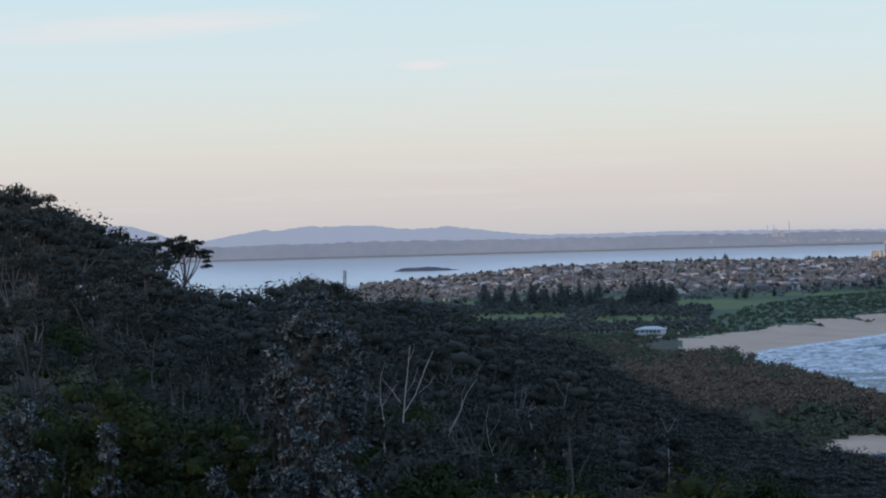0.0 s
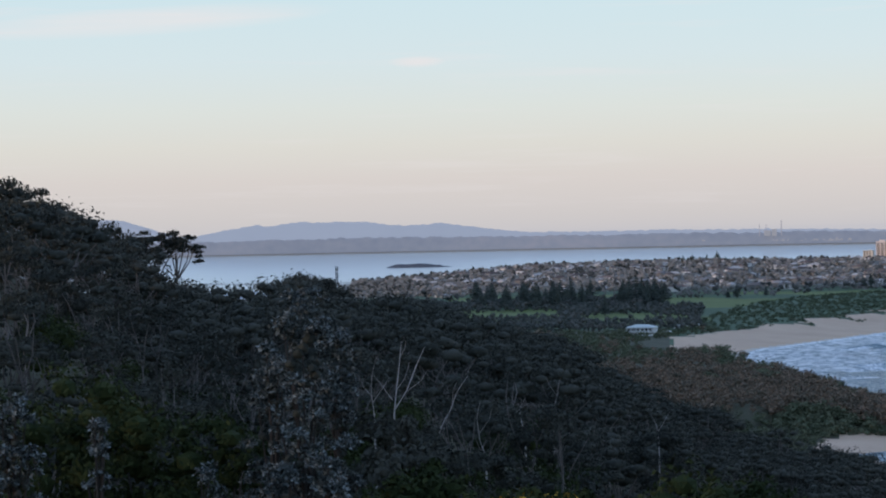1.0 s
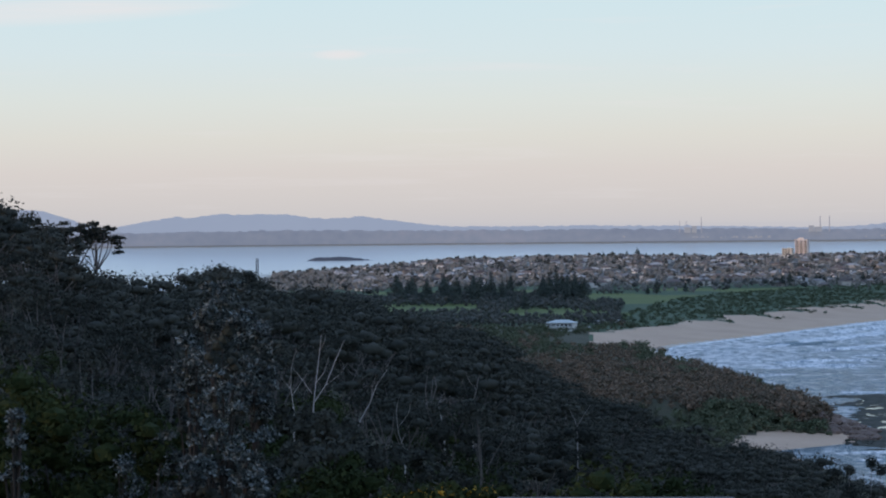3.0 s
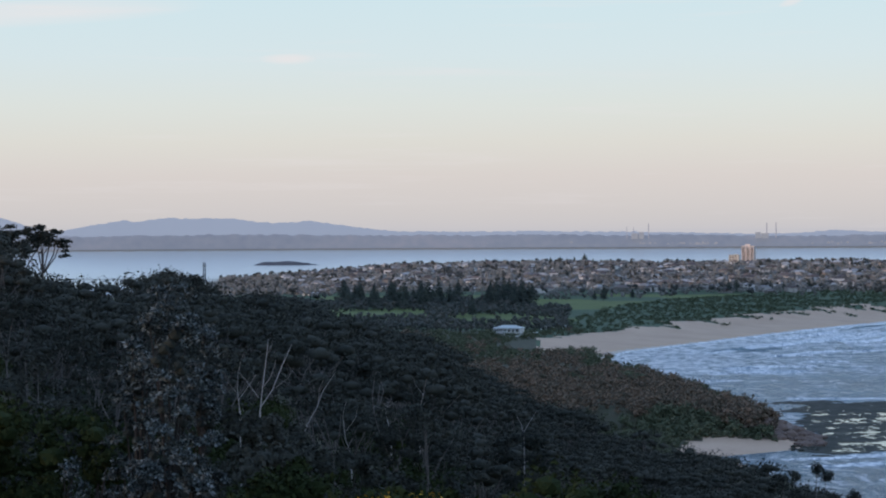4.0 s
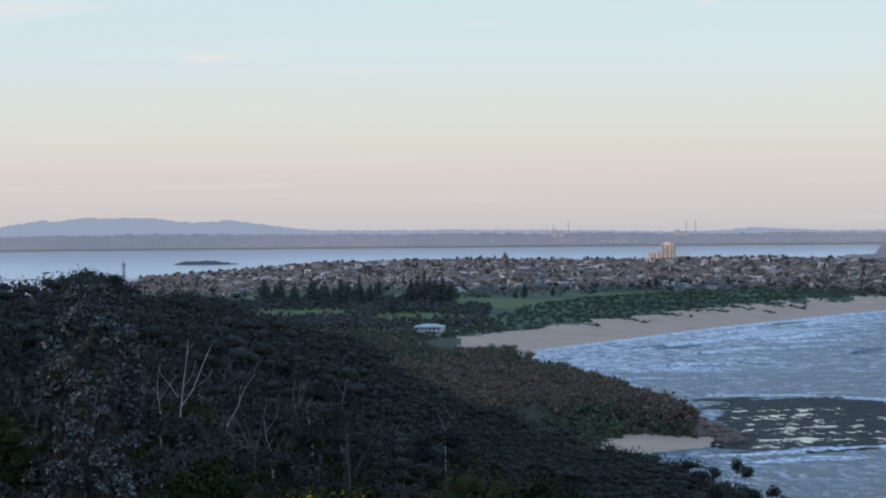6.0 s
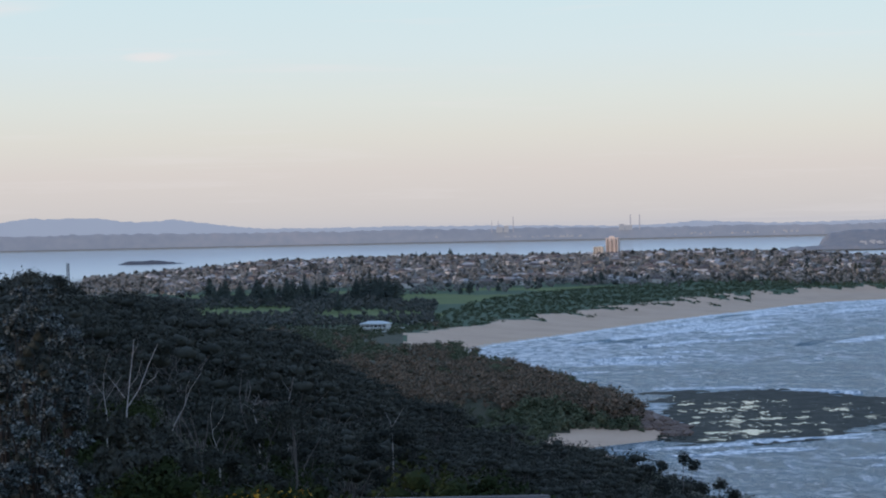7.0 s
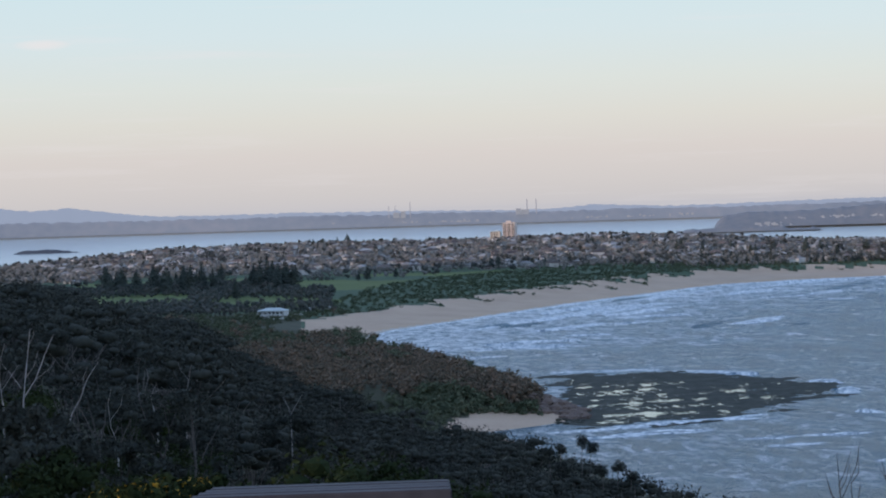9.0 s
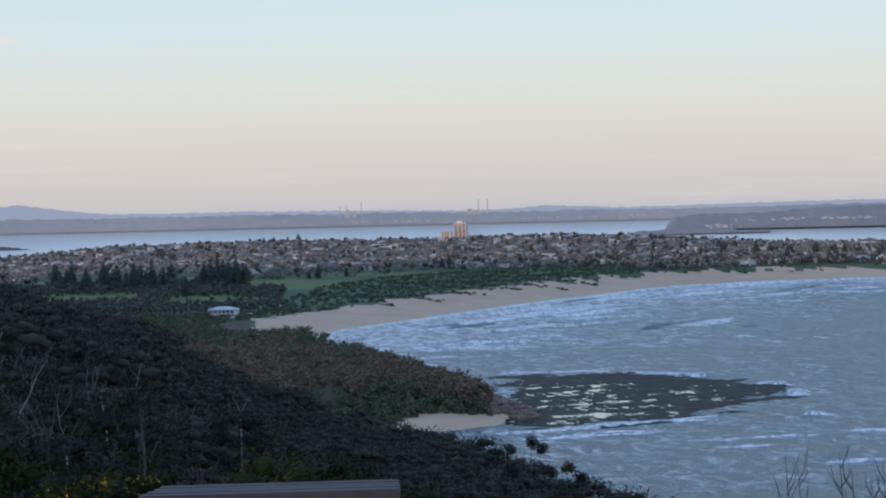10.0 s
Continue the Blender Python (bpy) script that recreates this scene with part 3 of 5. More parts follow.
def strew(name, verts_faces, spots, mats, label, category):
    """Many plants as one object; every entry of verts_faces is (crown, trunk or None)."""
    vs, fs, sl, n = [], [], [], 0
    for (x, y, z, turn, size, which) in spots:
        c, s = math.cos(turn), math.sin(turn)
        rot = np.array([[c, -s, 0], [s, c, 0], [0, 0, 1]]) * size
        for slot, vf in enumerate(verts_faces[int(which)]):
            if vf is None:
                continue
            v, f = vf
            vs.append(v @ rot.T + (x, y, z)); fs.append(f + n); n += len(v)
            sl.append(np.full(len(f), slot))
    v, f = squeeze(np.concatenate(vs)), np.concatenate(fs)
    tri = f[:, 2] == f[:, 3]
    me = bpy.data.meshes.new(name)
    start = np.where(tri, 3, 4).astype(np.int32)
    keep = np.ones(f.shape, bool); keep[:, 3] = ~tri
    loops = f[keep].astype(np.int32)
    me.vertices.add(len(v)); me.vertices.foreach_set("co", v.astype(np.float32).ravel())
    me.loops.add(len(loops)); me.loops.foreach_set("vertex_index", loops)
    me.polygons.add(len(f)); me.polygons.foreach_set("loop_start", (np.cumsum(start) - start).astype(np.int32))
    for m in mats:
        me.materials.append(m)
    me.polygons.foreach_set("material_index", np.concatenate(sl).astype(np.int32))
    me.polygons.foreach_set("use_smooth", np.full(len(f), name == "forest"))
    me.update(calc_edges=True)
    me.validate()
    return tagged(new(name, me), label, category, kind="stuff")


def ground_at(px, d):
    z, s = height(np.array([float(px)]), np.array([float(d)]))
    x, y = flat(px, d)
    return float(x), float(y), float(z[0]), float(s[0])


# ---- forest on the spur ----
rng = np.random.RandomState(7)
spots = []
d = 62.0
while d < 640:
    step = 4.4 if d < 110 else 6.6
    ppx = step / d * FOCAL
    px = -430 + rng.uniform(0, ppx)
    while px < 1720:
        spots.append((px + rng.uniform(-0.35, 0.35) * ppx, d + rng.uniform(-1.6, 1.6)))
        px += ppx * (0.72 if px < 90 and d > 110 else 1.0)
    d += step * 0.95
spots = np.array(spots)
reach = np.interp(spots[:, 0], CREST_PX, CREST_D) + np.where(spots[:, 0] < 120, 44, 26)
spots = spots[spots[:, 1] < reach]
sz, ss = height(spots[:, 0], spots[:, 1])
ok = ss > 12
spots, sz = spots[ok], sz[ok]
sx, sy = flat(spots[:, 0], spots[:, 1])
order = np.argsort(spots[:, 1])
GUMS = [umbrella(100 + i, 1500, 0.135, h=rng.uniform(6.0, 7.6), spread=rng.uniform(2.4, 3.2)) for i in range(5)]
SHRUBS = [bush(140 + i, 1500, 0.1, r=2.0, h=3.6) for i in range(3)]
near_meshes = [(to_mesh("gum_crown", g[0], M_GUM, True), to_mesh("gum_trunk", g[1], M_BARK, True)) for g in GUMS]
shrub_meshes = [(to_mesh("wattle_crown", g[0], M_WATTLE, True), to_mesh("wattle_trunk", g[1], M_BARK, True)) for g in SHRUBS]
for i in order[:230]:
    spot, turn = (sx[i], sy[i], sz[i]), rng.uniform(0, 6.28)
    if spots[i, 1] < 84 or rng.uniform() < 0.3:
        grow("shrub", "shrub", (M_WATTLE, M_BARK), "dense yellow-green coastal wattle shrub in shade", "shrub", "shrubs below the lookout",
             spot, turn, rng.uniform(0.8, 1.35), shrub_meshes[rng.randint(3)])
    else:
        grow("gum_tree", "tree", (M_GUM, M_BARK), "dark spreading coastal gum with pale crooked stems", "tree", "gums on the near slope",
             spot, turn, rng.uniform(0.6, 0.95), near_meshes[rng.randint(5)])
FAR_GUMS = [umbrella(200 + i, 740, 0.18, h=rng.uniform(7.8, 9.4), spread=rng.uniform(3.4, 4.9), stems=4, low=(5, 4, 6)[i % 3]) for i in range(8)]
strew("forest", FAR_GUMS, [(sx[i], sy[i], sz[i], rng.uniform(0, 6.28), rng.choice([0.6, 0.8, 0.9, 1.0, 1.06]) * rng.uniform(0.92, 1.08), rng.randint(8)) for i in order[230:]],
      [M_GUM, M_BARK], "dense dark coastal forest covering the spur", "forest")

# ---- heath on the headland and the valley ----
hs = []
d = 640.0
while d < 2050:
    step = 5.2 if d < 1400 else 7.0
    ppx = step / d * FOCAL
    px = 250 + rng.uniform(0, ppx)
    while px < 1350:
        hs.append((px + rng.uniform(-0.4, 0.4) * ppx, d + rng.uniform(-3, 3)))
        px += ppx
    d += step * (1.1 if d < 1400 else 1.6)
for d in np.arange(1083, 1112, 2.6):
    hs += [(px + rng.uniform(-5, 5), d + rng.uniform(-1, 1)) for px in np.arange(1030, 1262, 9.0)]
hs = np.array(hs)
hz, hsd = height(hs[:, 0], hs[:, 1])
hx, hy = flat(hs[:, 0], hs[:, 1])
seen = rise(0, hs[:, 1]) * 0 + HORIZON + (EYE - hz - 3) / hs[:, 1] * FOCAL
cover = np.interp(hs[:, 0], CREST_PX, [c[1] for c in CREST]) + 25
club_gap = (np.abs(hs[:, 0] - 799) < 25) & (hs[:, 1] > 1988)
ok = (hsd > np.where((hs[:, 1] < 1083) & (hs[:, 0] > 1040), 48 * smooth(1035, 1150, hs[:, 0]), np.where(hs[:, 1] > 1740, 84, 17))) & (seen < cover) & ~club_gap
HEATH = [(bush(300 + i, 95, 0.36, r=2.3, h=2.4 + 0.45 * i, solid=4)[0], None) for i in range(5)]
M_HEATH2 = material("green_heath_leaves", [(0.055, 0.07, 0.042), (0.095, 0.11, 0.068), (0.14, 0.14, 0.088)], rough=0.9, scale=0.09, fine=0.3, island=0.35, spec=0.08)
tone = (hz - 7.5) / 5 + 0.8 * ripple(hx, hy, 110, 91) + 0.5 * ripple(hx, hy, 40, 92) + np.where(hs[:, 1] < 1000, -1.2, 0) + 0.9 * smooth(1100, 1250, hs[:, 0])
for name_, mat_, pick_, label_ in (("heath", M_BROWN, ok & (tone > 0.42), "rust-brown coastal heath on the headland"),
                                   ("green_heath", M_HEATH2, ok & (tone <= 0.42), "dark green coastal heath in the valley")):
    strew(name_, HEATH, [(a, b, c - 0.3, rng.uniform(0, 6.28), rng.choice([0.6, 0.9, 1.2, 1.9]) * rng.uniform(0.9, 1.15), rng.randint(5)) for a, b, c in zip(hx[pick_], hy[pick_], hz[pick_])],
          [mat_], label_, "heath")

# ---- town on the strip of land ----
ts = []
for d in np.arange(2950, 4780, 19.0):
    ppx = 15.5 / d * FOCAL
    for px in np.arange(300, 2080, ppx):
        ts.append((px + rng.uniform(-0.8, 0.8) * ppx, d + rng.uniform(-24, 24)))
ts = np.array(ts)
tz, tsd = height(ts[:, 0], ts[:, 1])
tx, ty = flat(ts[:, 0], ts[:, 1])
fairt = ripple(tx, ty, 420, 21) + 0.5 * ripple(tx, ty, 160, 22)
ok = (tsd > 150) & ((ts[:, 1] > 3060) | (fairt < -0.1) | (rng.uniform(size=len(ts)) < 0.06)) & (tz > 1) & ~((np.abs(ts[:, 0] - 1203) < 24) & (ts[:, 1] > 4220) & (ts[:, 1] < 4420))
CLUMP = []
for i in range(6):
    r_ = np.random.RandomState(400 + i)
    c_ = np.stack([r_.uniform(-2, 2, 4), r_.uniform(-2, 2, 4), r_.uniform(1.5, 6.5, 4)], -1)
    q_ = r_.uniform(1.5, 2.6, 4)
    CLUMP.append((join([cores(c_[:2], q_[:2], 0.9, 0.78), leaf_quads(r_, c_, q_, 28, 0.75, 0.9)]), None))
tall = ok & (rng.uniform(size=len(ts)) < 0.14)
M_TOWNDARK = material("street_tree_leaves", [(0.04, 0.044, 0.042), (0.062, 0.064, 0.06), (0.09, 0.086, 0.078)], rough=0.9, scale=0.02, fine=0.2, island=0.4)
for name_, pick_, s0_, s1_, mat_, label_ in (("town_trees", ok & ~tall, 0.6, 1.5, M_TOWNTREE, "haze-paled grey-brown garden and street trees among the houses"),
                                             ("street_trees", tall, 0.9, 1.8, M_TOWNDARK, "taller dark evergreen trees among the houses")):
    strew(name_, CLUMP, [(a, b, c - 0.5, rng.uniform(0, 6.28), rng.uniform(s0_, s1_), rng.randint(6)) for a, b, c in zip(tx[pick_], ty[pick_], tz[pick_])],
          [mat_], label_, "trees")


def house_parts(w, l, h):
    walls = box(0, 0, -0.5, w, l, h + 0.5)
    roof = hip(0, 0, h, w, l, 0.22 * l + 0.6)
    panes = [box(x, -l / 2 - 0.02, 0.9 + 2.8 * f, 1.7, 0.16, 1.3) for f in range(int(h // 2.7)) for x in np.arange(-w / 2 + 1.8, w / 2 - 1.0, 3.4)]
    return walls, roof, panes


HOUSES = []
for w, l, h in ((13, 9, 2.9), (16, 10, 3.0), (11, 9, 5.7), (18, 11, 5.8), (22, 12, 6.0)):
    a, b, c = house_parts(w, l, h)
    HOUSES.append((to_mesh("house_walls", a, M_WALL), to_mesh("house_roof", b, M_ROOF), to_mesh("house_window", c[0], M_PANE),
                   [float(q[0][:, 0].mean()) for q in c], [float(q[0][:, 2].mean()) for q in c], (a, b)))


def house(kind, spot, turn, label):
    p, k = place(*spot)
    top = new("house")
    top.matrix_world = Matrix.LocRotScale(p, Euler((0, 0, turn)), [k] * 3)
    tagged(top, label, "house", "houses of the town")
    me = HOUSES[kind]
    part("wall", me[0], M_WALL, top)
    part("roof", me[1], M_ROOF, top)
    for wx_, wz_ in list(zip(me[3], me[4]))[:4]:
        win = part("window", me[2], M_PANE, top)
        win.location = (wx_ - me[3][0], 0, wz_ - me[4][0])
    return top


hspots = []
for d in np.arange(3060, 4560, 30.0):
    ppx = 40.0 / d * FOCAL
    for px in np.arange(420, 2040, ppx):
        if rng.uniform() < 0.42:
            hspots.append((px + rng.uniform(-0.6, 0.6) * ppx, d + rng.uniform(-22, 22)))
hspots = np.array(hspots)
uz, us = height(hspots[:, 0], hspots[:, 1])
ux, uy = flat(hspots[:, 0], hspots[:, 1])
fairu = ripple(ux, uy, 420, 21) + 0.5 * ripple(ux, uy, 160, 22)
ok = (us > 190) & ((hspots[:, 1] > 3120) | (fairu < -0.45)) & (uz > 3)
idx = np.where(ok)[0]
pick = rng.permutation(idx)
LABELS = ["single-storey brick house with a low hipped roof", "long bungalow with a hipped roof among trees", "two-storey rendered house with a hipped roof",
          "large two-storey house with a hipped roof", "small block of flats with a shallow roof"]
for i in pick[:290]:
    k = rng.choice(5, p=[0.28, 0.27, 0.2, 0.15, 0.1])
    house(k, (ux[i], uy[i], uz[i]), rng.uniform(-0.5, 0.5) + rng.choice([0, 1.57]), LABELS[k])
strew("town_houses", [(h_[5][0], h_[5][1]) for h_ in HOUSES], [(ux[i], uy[i], uz[i], rng.uniform(0, 3.1), 1.0, rng.randint(5)) for i in pick[290:]],
      [material("far_house_wall", [(0.2, 0.17, 0.15), (0.36, 0.32, 0.29), (0.66, 0.61, 0.57)], rough=0.8, scale=0.01, fine=0.05, island=0.8),
       material("far_house_roof", [(0.08, 0.06, 0.055), (0.15, 0.105, 0.09), (0.16, 0.14, 0.135), (0.34, 0.325, 0.315)], rough=0.7, scale=0.01, fine=0.05, island=0.9)],
      "more houses of the town between the trees", "houses")

# ---- woods and scrub between the beach and the town ----
def scatter(px0, px1, d0, d1, across, along, keep):
    out = []
    for dd in np.arange(d0, d1, along):
        step_ = across / dd * FOCAL
        for p_ in np.arange(px0, px1, step_):
            out.append((p_ + rng.uniform(-0.5, 0.5) * step_, dd + rng.uniform(-0.5, 0.5) * along))
    out = np.array(out)
    z_, s_ = height(out[:, 0], out[:, 1])
    x_, y_ = flat(out[:, 0], out[:, 1])
    k_ = keep(out[:, 0], out[:, 1], x_, y_, s_)
    return [(a, b, c - 0.4, rng.uniform(0, 6.28), rng.uniform(0.6, 1.25), rng.randint(6)) for a, b, c in zip(x_[k_], y_[k_], z_[k_])]


def fairway(x, y):
    return ripple(x, y, 420, 21) + 0.5 * ripple(x, y, 160, 22)


M_WOOD = material("coastal_wood_leaves", [(0.042, 0.048, 0.043), (0.068, 0.072, 0.063), (0.105, 0.097, 0.082)], rough=0.9, scale=0.02, fine=0.2, island=0.4)
M_DUNEBUSH = material("dune_bush_leaves", [(0.045, 0.062, 0.036), (0.068, 0.09, 0.05), (0.10, 0.118, 0.066)], rough=0.8, scale=0.03, fine=0.3, island=0.4)
wood = scatter(380, 905, 2085, 2900, 7, 11, lambda p, d, x, y, s: (s > 100) & ~((np.hypot((p - 800), (d - 2030) * 0.5) < 38))
               & ((fairway(x, y) < 0.3) | (d < 2230)) & ~((p > 480) & (p < 650) & (d > 2330) & (d < 2560)))
strew("coastal_wood", CLUMP, wood, [M_WOOD], "dark wood of mixed trees round the golf course", "trees")
LOW = [(bush(420 + i, 30, 0.8, r=3.4, h=1.7, solid=2)[0], None) for i in range(6)]
dune = scatter(850, 2060, 2060, 3200, 8, 11, lambda p, d, x, y, s: (s > np.where(p > 1460, 109, 81) + 28 * ripple(x, y, 70, 5) + 10 * ripple(x, y, 27, 6))
               & (s < np.interp(p, [880, 1000, 1300, 1500], [160, 330, 420, 520])) & (ripple(x, y, 75, 9) > -0.25))
strew("dune_scrub", LOW, dune, [M_DUNEBUSH], "low green scrub on the dunes behind the beach", "scrub")
belt = scatter(1440, 2080, 3010, 3420, 10, 15, lambda p, d, x, y, s: (s > 125) & (d > np.interp(p, [1440, 1560, 2080], [3200, 3060, 3020])))
strew("shore_belt", CLUMP, belt, [M_WOOD], "belt of dark shore trees behind the sand", "trees")

# ---- pines ----
PINES = [conifer(500 + i, h=16, r=rng.uniform(4.6, 6.2), tiers=9, leaves=700, size=0.6) for i in range(3)]
pine_meshes = [(to_mesh("pine_crown", c_, M_PINE), to_mesh("pine_trunk", t_, M_BARK, True)) for c_, t_ in PINES]
GROVES = [  # bearings, distances, height and number of the pines in each grove
    (495, 722, 2600, 2850, 26, 30), (735, 736, 2400, 2410, 20, 1), (758, 846, 2650, 2820, 28, 20), (942, 970, 2870, 2900, 19, 2), (1015, 1032, 2920, 2960, 18, 2),
    (1176, 1210, 3100, 3160, 22, 3), (1240, 1400, 3150, 3300, 15, 4), (856, 992, 4300, 4420, 19, 8), (1290, 1480, 3900, 4350, 16, 8),
    (1510, 1722, 3500, 3800, 17, 10), (1740, 1742, 3500, 3510, 26, 1), (1752, 1975, 3470, 3560, 20, 17)]
for p0_, p1_, d0_, d1_, h_, n_ in GROVES:
    for k_ in range(n_):
        px_ = rng.uniform(p0_, p1_)
        d_ = rng.uniform(d0_, d1_)
        x_, y_, z_, _ = ground_at(px_, d_)
        grow("pine_tree", "tree", (M_PINE, M_BARK), "tall dark island pine with whorled branches", "tree", "pines along the shore and golf course",
             (x_, y_, z_), rng.uniform(0, 6.28), h_ / 16.0 * rng.uniform(0.6, 1.1), pine_meshes[rng.randint(3)])

# ---- surf club by the beach ----
def thing(name, px_, d_, turn, label, category, group="", z=None):
    x_, y_, z_, _ = ground_at(px_, d_)
    p_, k_ = place(x_, y_, z_ if z is None else z)
    top = new(name)
    top.matrix_world = Matrix.LocRotScale(p_, Euler((0, 0, turn)), [k_] * 3)
    return tagged(top, label, category, group)


club = thing("surf_club", 800, 2020, -0.35, "white two-storey surf club with a broad balcony and pale roof", "building", z=7.0)
club.scale = club.scale * 0.88
part("wall", box(0, 0, -1.5, 25, 13, 9.2), M_WHITE, club)
part("roof", hip(0, -0.6, 7.7, 26, 15, 2.6, 0.9, 0.45), M_SHEET, club, "pale grey metal roof")
part("annex", join([box(-15.5, 1.5, -1.5, 6, 9, 5.2), box(-15.5, 1.5, 3.7, 6.8, 9.8, 0.3)]), M_WHITE, club)
part("balcony", join([box(0, -8.0, 3.4, 25.4, 3.2, 0.35), box(0, -9.5, 4.5, 25.4, 0.1, 0.12), box(0, -9.5, 4.1, 25.4, 0.06, 0.08)]), M_WHITE, club, "white balcony slab with a rail")
for i in range(8):
    part("post", box(-12.2 + 3.48 * i, -9.4, -1.2, 0.3, 0.3, 8.9), M_WHITE, club)
for i in range(6):
    win = part("window", box(-10.2 + 4.1 * i, -6.5, 4.6, 3.0, 0.14, 2.1), M_PANE, club)
    part("frame", join([box(-10.2 + 4.1 * i + q_, -6.52, 4.5, 0.12, 0.2, 2.3) for q_ in (-1.5, 0, 1.5)] + [box(-10.2 + 4.1 * i, -6.52, z_, 3.1, 0.2, 0.12) for z_ in (4.5, 6.7)]), M_WHITE, win)
for i in range(5):
    part("roller_door", box(-9.6 + 4.8 * i, -6.5, -0.9, 3.8, 0.14, 3.2), M_METAL, club, "grey roller door")
for i in range(3):
    part("window", box(-12.52, -3.6 + 3.6 * i, 4.6, 0.14, 2.0, 1.7), M_PANE, club)

M_ASPHALT = material("asphalt", [(0.045, 0.045, 0.047), (0.06, 0.06, 0.062)], scale=0.1, fine=3.0)
for k_, (px_, d_, w_, hh) in enumerate(((866, 2125, 6.0, 2.6), (886, 2130, 16.0, 3.0))):
    shed = thing("beach_shed", px_, d_, -0.2, "low white beach shed with a flat roof", "shed", "sheds behind the beach")
    part("wall", box(0, 0, -0.6, w_, 5, hh + 0.6), M_WHITE, shed)
    part("roof", box(0, -0.3, hh, w_ + 1, 6.2, 0.3), M_SHEET, shed)
    for j in range(max(1, int(w_ // 4))):
        part("door", box(-w_ / 2 + 2.2 + 4 * j, -2.53, 0.0, 1.4, 0.12, 2.05), M_METAL, shed)
for k_, (px_, d_, t_) in enumerate(((806, 1992, 0.2), (814, 1993, 0.1), (798, 1990, 0.3), (838, 2050, 0.4), (846, 2052, 0.3), (858, 2110, 0.1))):
    car = thing("parked_car", px_, d_, t_, "pale parked car on the club forecourt", "car", "cars by the surf club")
    part("body", join([box(0, 0, 0.35, 4.3, 1.75, 0.6), box(0.1, 0, 0.95, 2.4, 1.55, 0.5)]), M_WHITE, car)
    for wx_, wy_ in ((-1.35, -0.8), (1.35, -0.8), (-1.35, 0.8), (1.35, 0.8)):
        wheel = part("wheel", tube([(wx_, wy_ - 0.1, 0.33), (wx_, wy_ + 0.1, 0.33)], [0.33, 0.33], 10), M_PANE, car)
        part("rim", tube([(wx_, wy_ - 0.12, 0.33), (wx_, wy_ + 0.12, 0.33)], [0.2, 0.2], 8), M_METAL, wheel)
pole = thing("light_pole", 738, 2080, 0, "slim grey light pole behind the club", "street lamp")
part("pole", tube([(0, 0, -0.5), (0, 0, 14)], [0.16, 0.09], 8), M_METAL, pole)
part("lamp_head", box(0.5, 0, 13.9, 1.3, 0.35, 0.18), M_METAL, pole)

# ---- tower block and its neighbours ----
M_GOLD = material("cream_render", [(0.50, 0.43, 0.35), (0.60, 0.52, 0.43)], rough=0.8, scale=0.05, fine=0.8)
tower = thing("apartment_tower", 1222, 4430, -0.3, "tall pink-beige apartment tower with stacked balconies", "building")
TZ = ground_at(1222, 4430)[2]
TH = float(rise(434, 4430)) - TZ
part("wall", box(0, 0, -3, 22, 19, TH + 3), M_CONCRETE, tower)
part("roof", join([box(0, 0, TH, 22.8, 19.8, 0.6), box(-2, 1, TH + 0.6, 9, 8, 3.0)]), M_CONCRETE, tower)
floors = int(TH // 3.0)
for c_ in (-7.6, 0, 7.6):
    part("column", box(c_ - 3.1, -10.0, -3, 0.9, 1.6, TH + 3.4), M_CONCRETE, tower)
balc = to_mesh("balcony", box(0, 0, 0, 5.4, 1.7, 0.25), M_CONCRETE)
rail = to_mesh("balustrade", box(0, -0.8, 0.25, 5.4, 0.1, 0.9), M_CONCRETE)
wind = to_mesh("window", box(0, 0, 0, 4.8, 0.16, 2.2), M_PANE)
sidew = to_mesh("window", box(0, 0, 0, 0.16, 2.4, 1.6), M_PANE)
for f_ in range(floors):
    for c_ in (-7.0, 0.3, 7.6):
        bal_ = part("balcony", balc, M_CONCRETE, tower)
        bal_.location = (c_, -10.2, 0.4 + 3.0 * f_)
        part("balustrade", rail, M_CONCRETE, bal_)
        part("window", wind, M_PANE, tower).location = (c_, -9.53, 0.7 + 3.0 * f_)
    for c_ in (-5.5, 0, 5.5):
        part("window", sidew, M_PANE, tower).location = (-11.03, c_, 0.9 + 3.0 * f_)


def block(px_, d_, w_, l_, py_top, label, mat, turn=-0.3):
    b_ = thing("apartment_block", px_, d_, turn, label, "building", "larger buildings of the town")
    z_ = ground_at(px_, d_)[2]
    h_ = max(5.0, float(rise(py_top, d_)) - z_)
    part("wall", box(0, 0, -3, w_, l_, h_ + 3), mat, b_)
    part("roof", join([box(0, 0, h_, w_ + 0.8, l_ + 0.8, 0.5), box(w_ * 0.15, 0, h_ + 0.5, w_ * 0.25, l_ * 0.4, 1.6)]), M_SHEET, b_)
    pane_ = to_mesh("window", box(0, 0, 0, 2.4, 0.16, 1.5), M_PANE)
    for f_ in range(min(6, int(h_ // 3.0))):
        for c_ in np.arange(-w_ / 2 + 2.4, w_ / 2 - 1.4, 4.6)[:7]:
            part("window", pane_, M_PANE, b_).location = (float(c_), -l_ / 2 - 0.03, h_ - 2.4 - 3.0 * f_)


block(1197, 4250, 17, 13, 449, "orange-lit brick block with deep balconies beside the tower", M_GOLD)
block(1178, 4400, 14, 12, 459, "warm brick block of flats", M_BRICK)
block(822, 4340, 12, 14, 465, "white low block on the ridge", M_WHITE)
block(1010, 4420, 11, 13, 467, "white flat-roofed block on the ridge", M_WHITE)
block(1290, 4430, 16, 15, 463, "long grey-white block near the tower", M_CONCRETE)
block(1355, 4380, 11, 14, 465, "cream flats with a flat roof", M_WHITE)
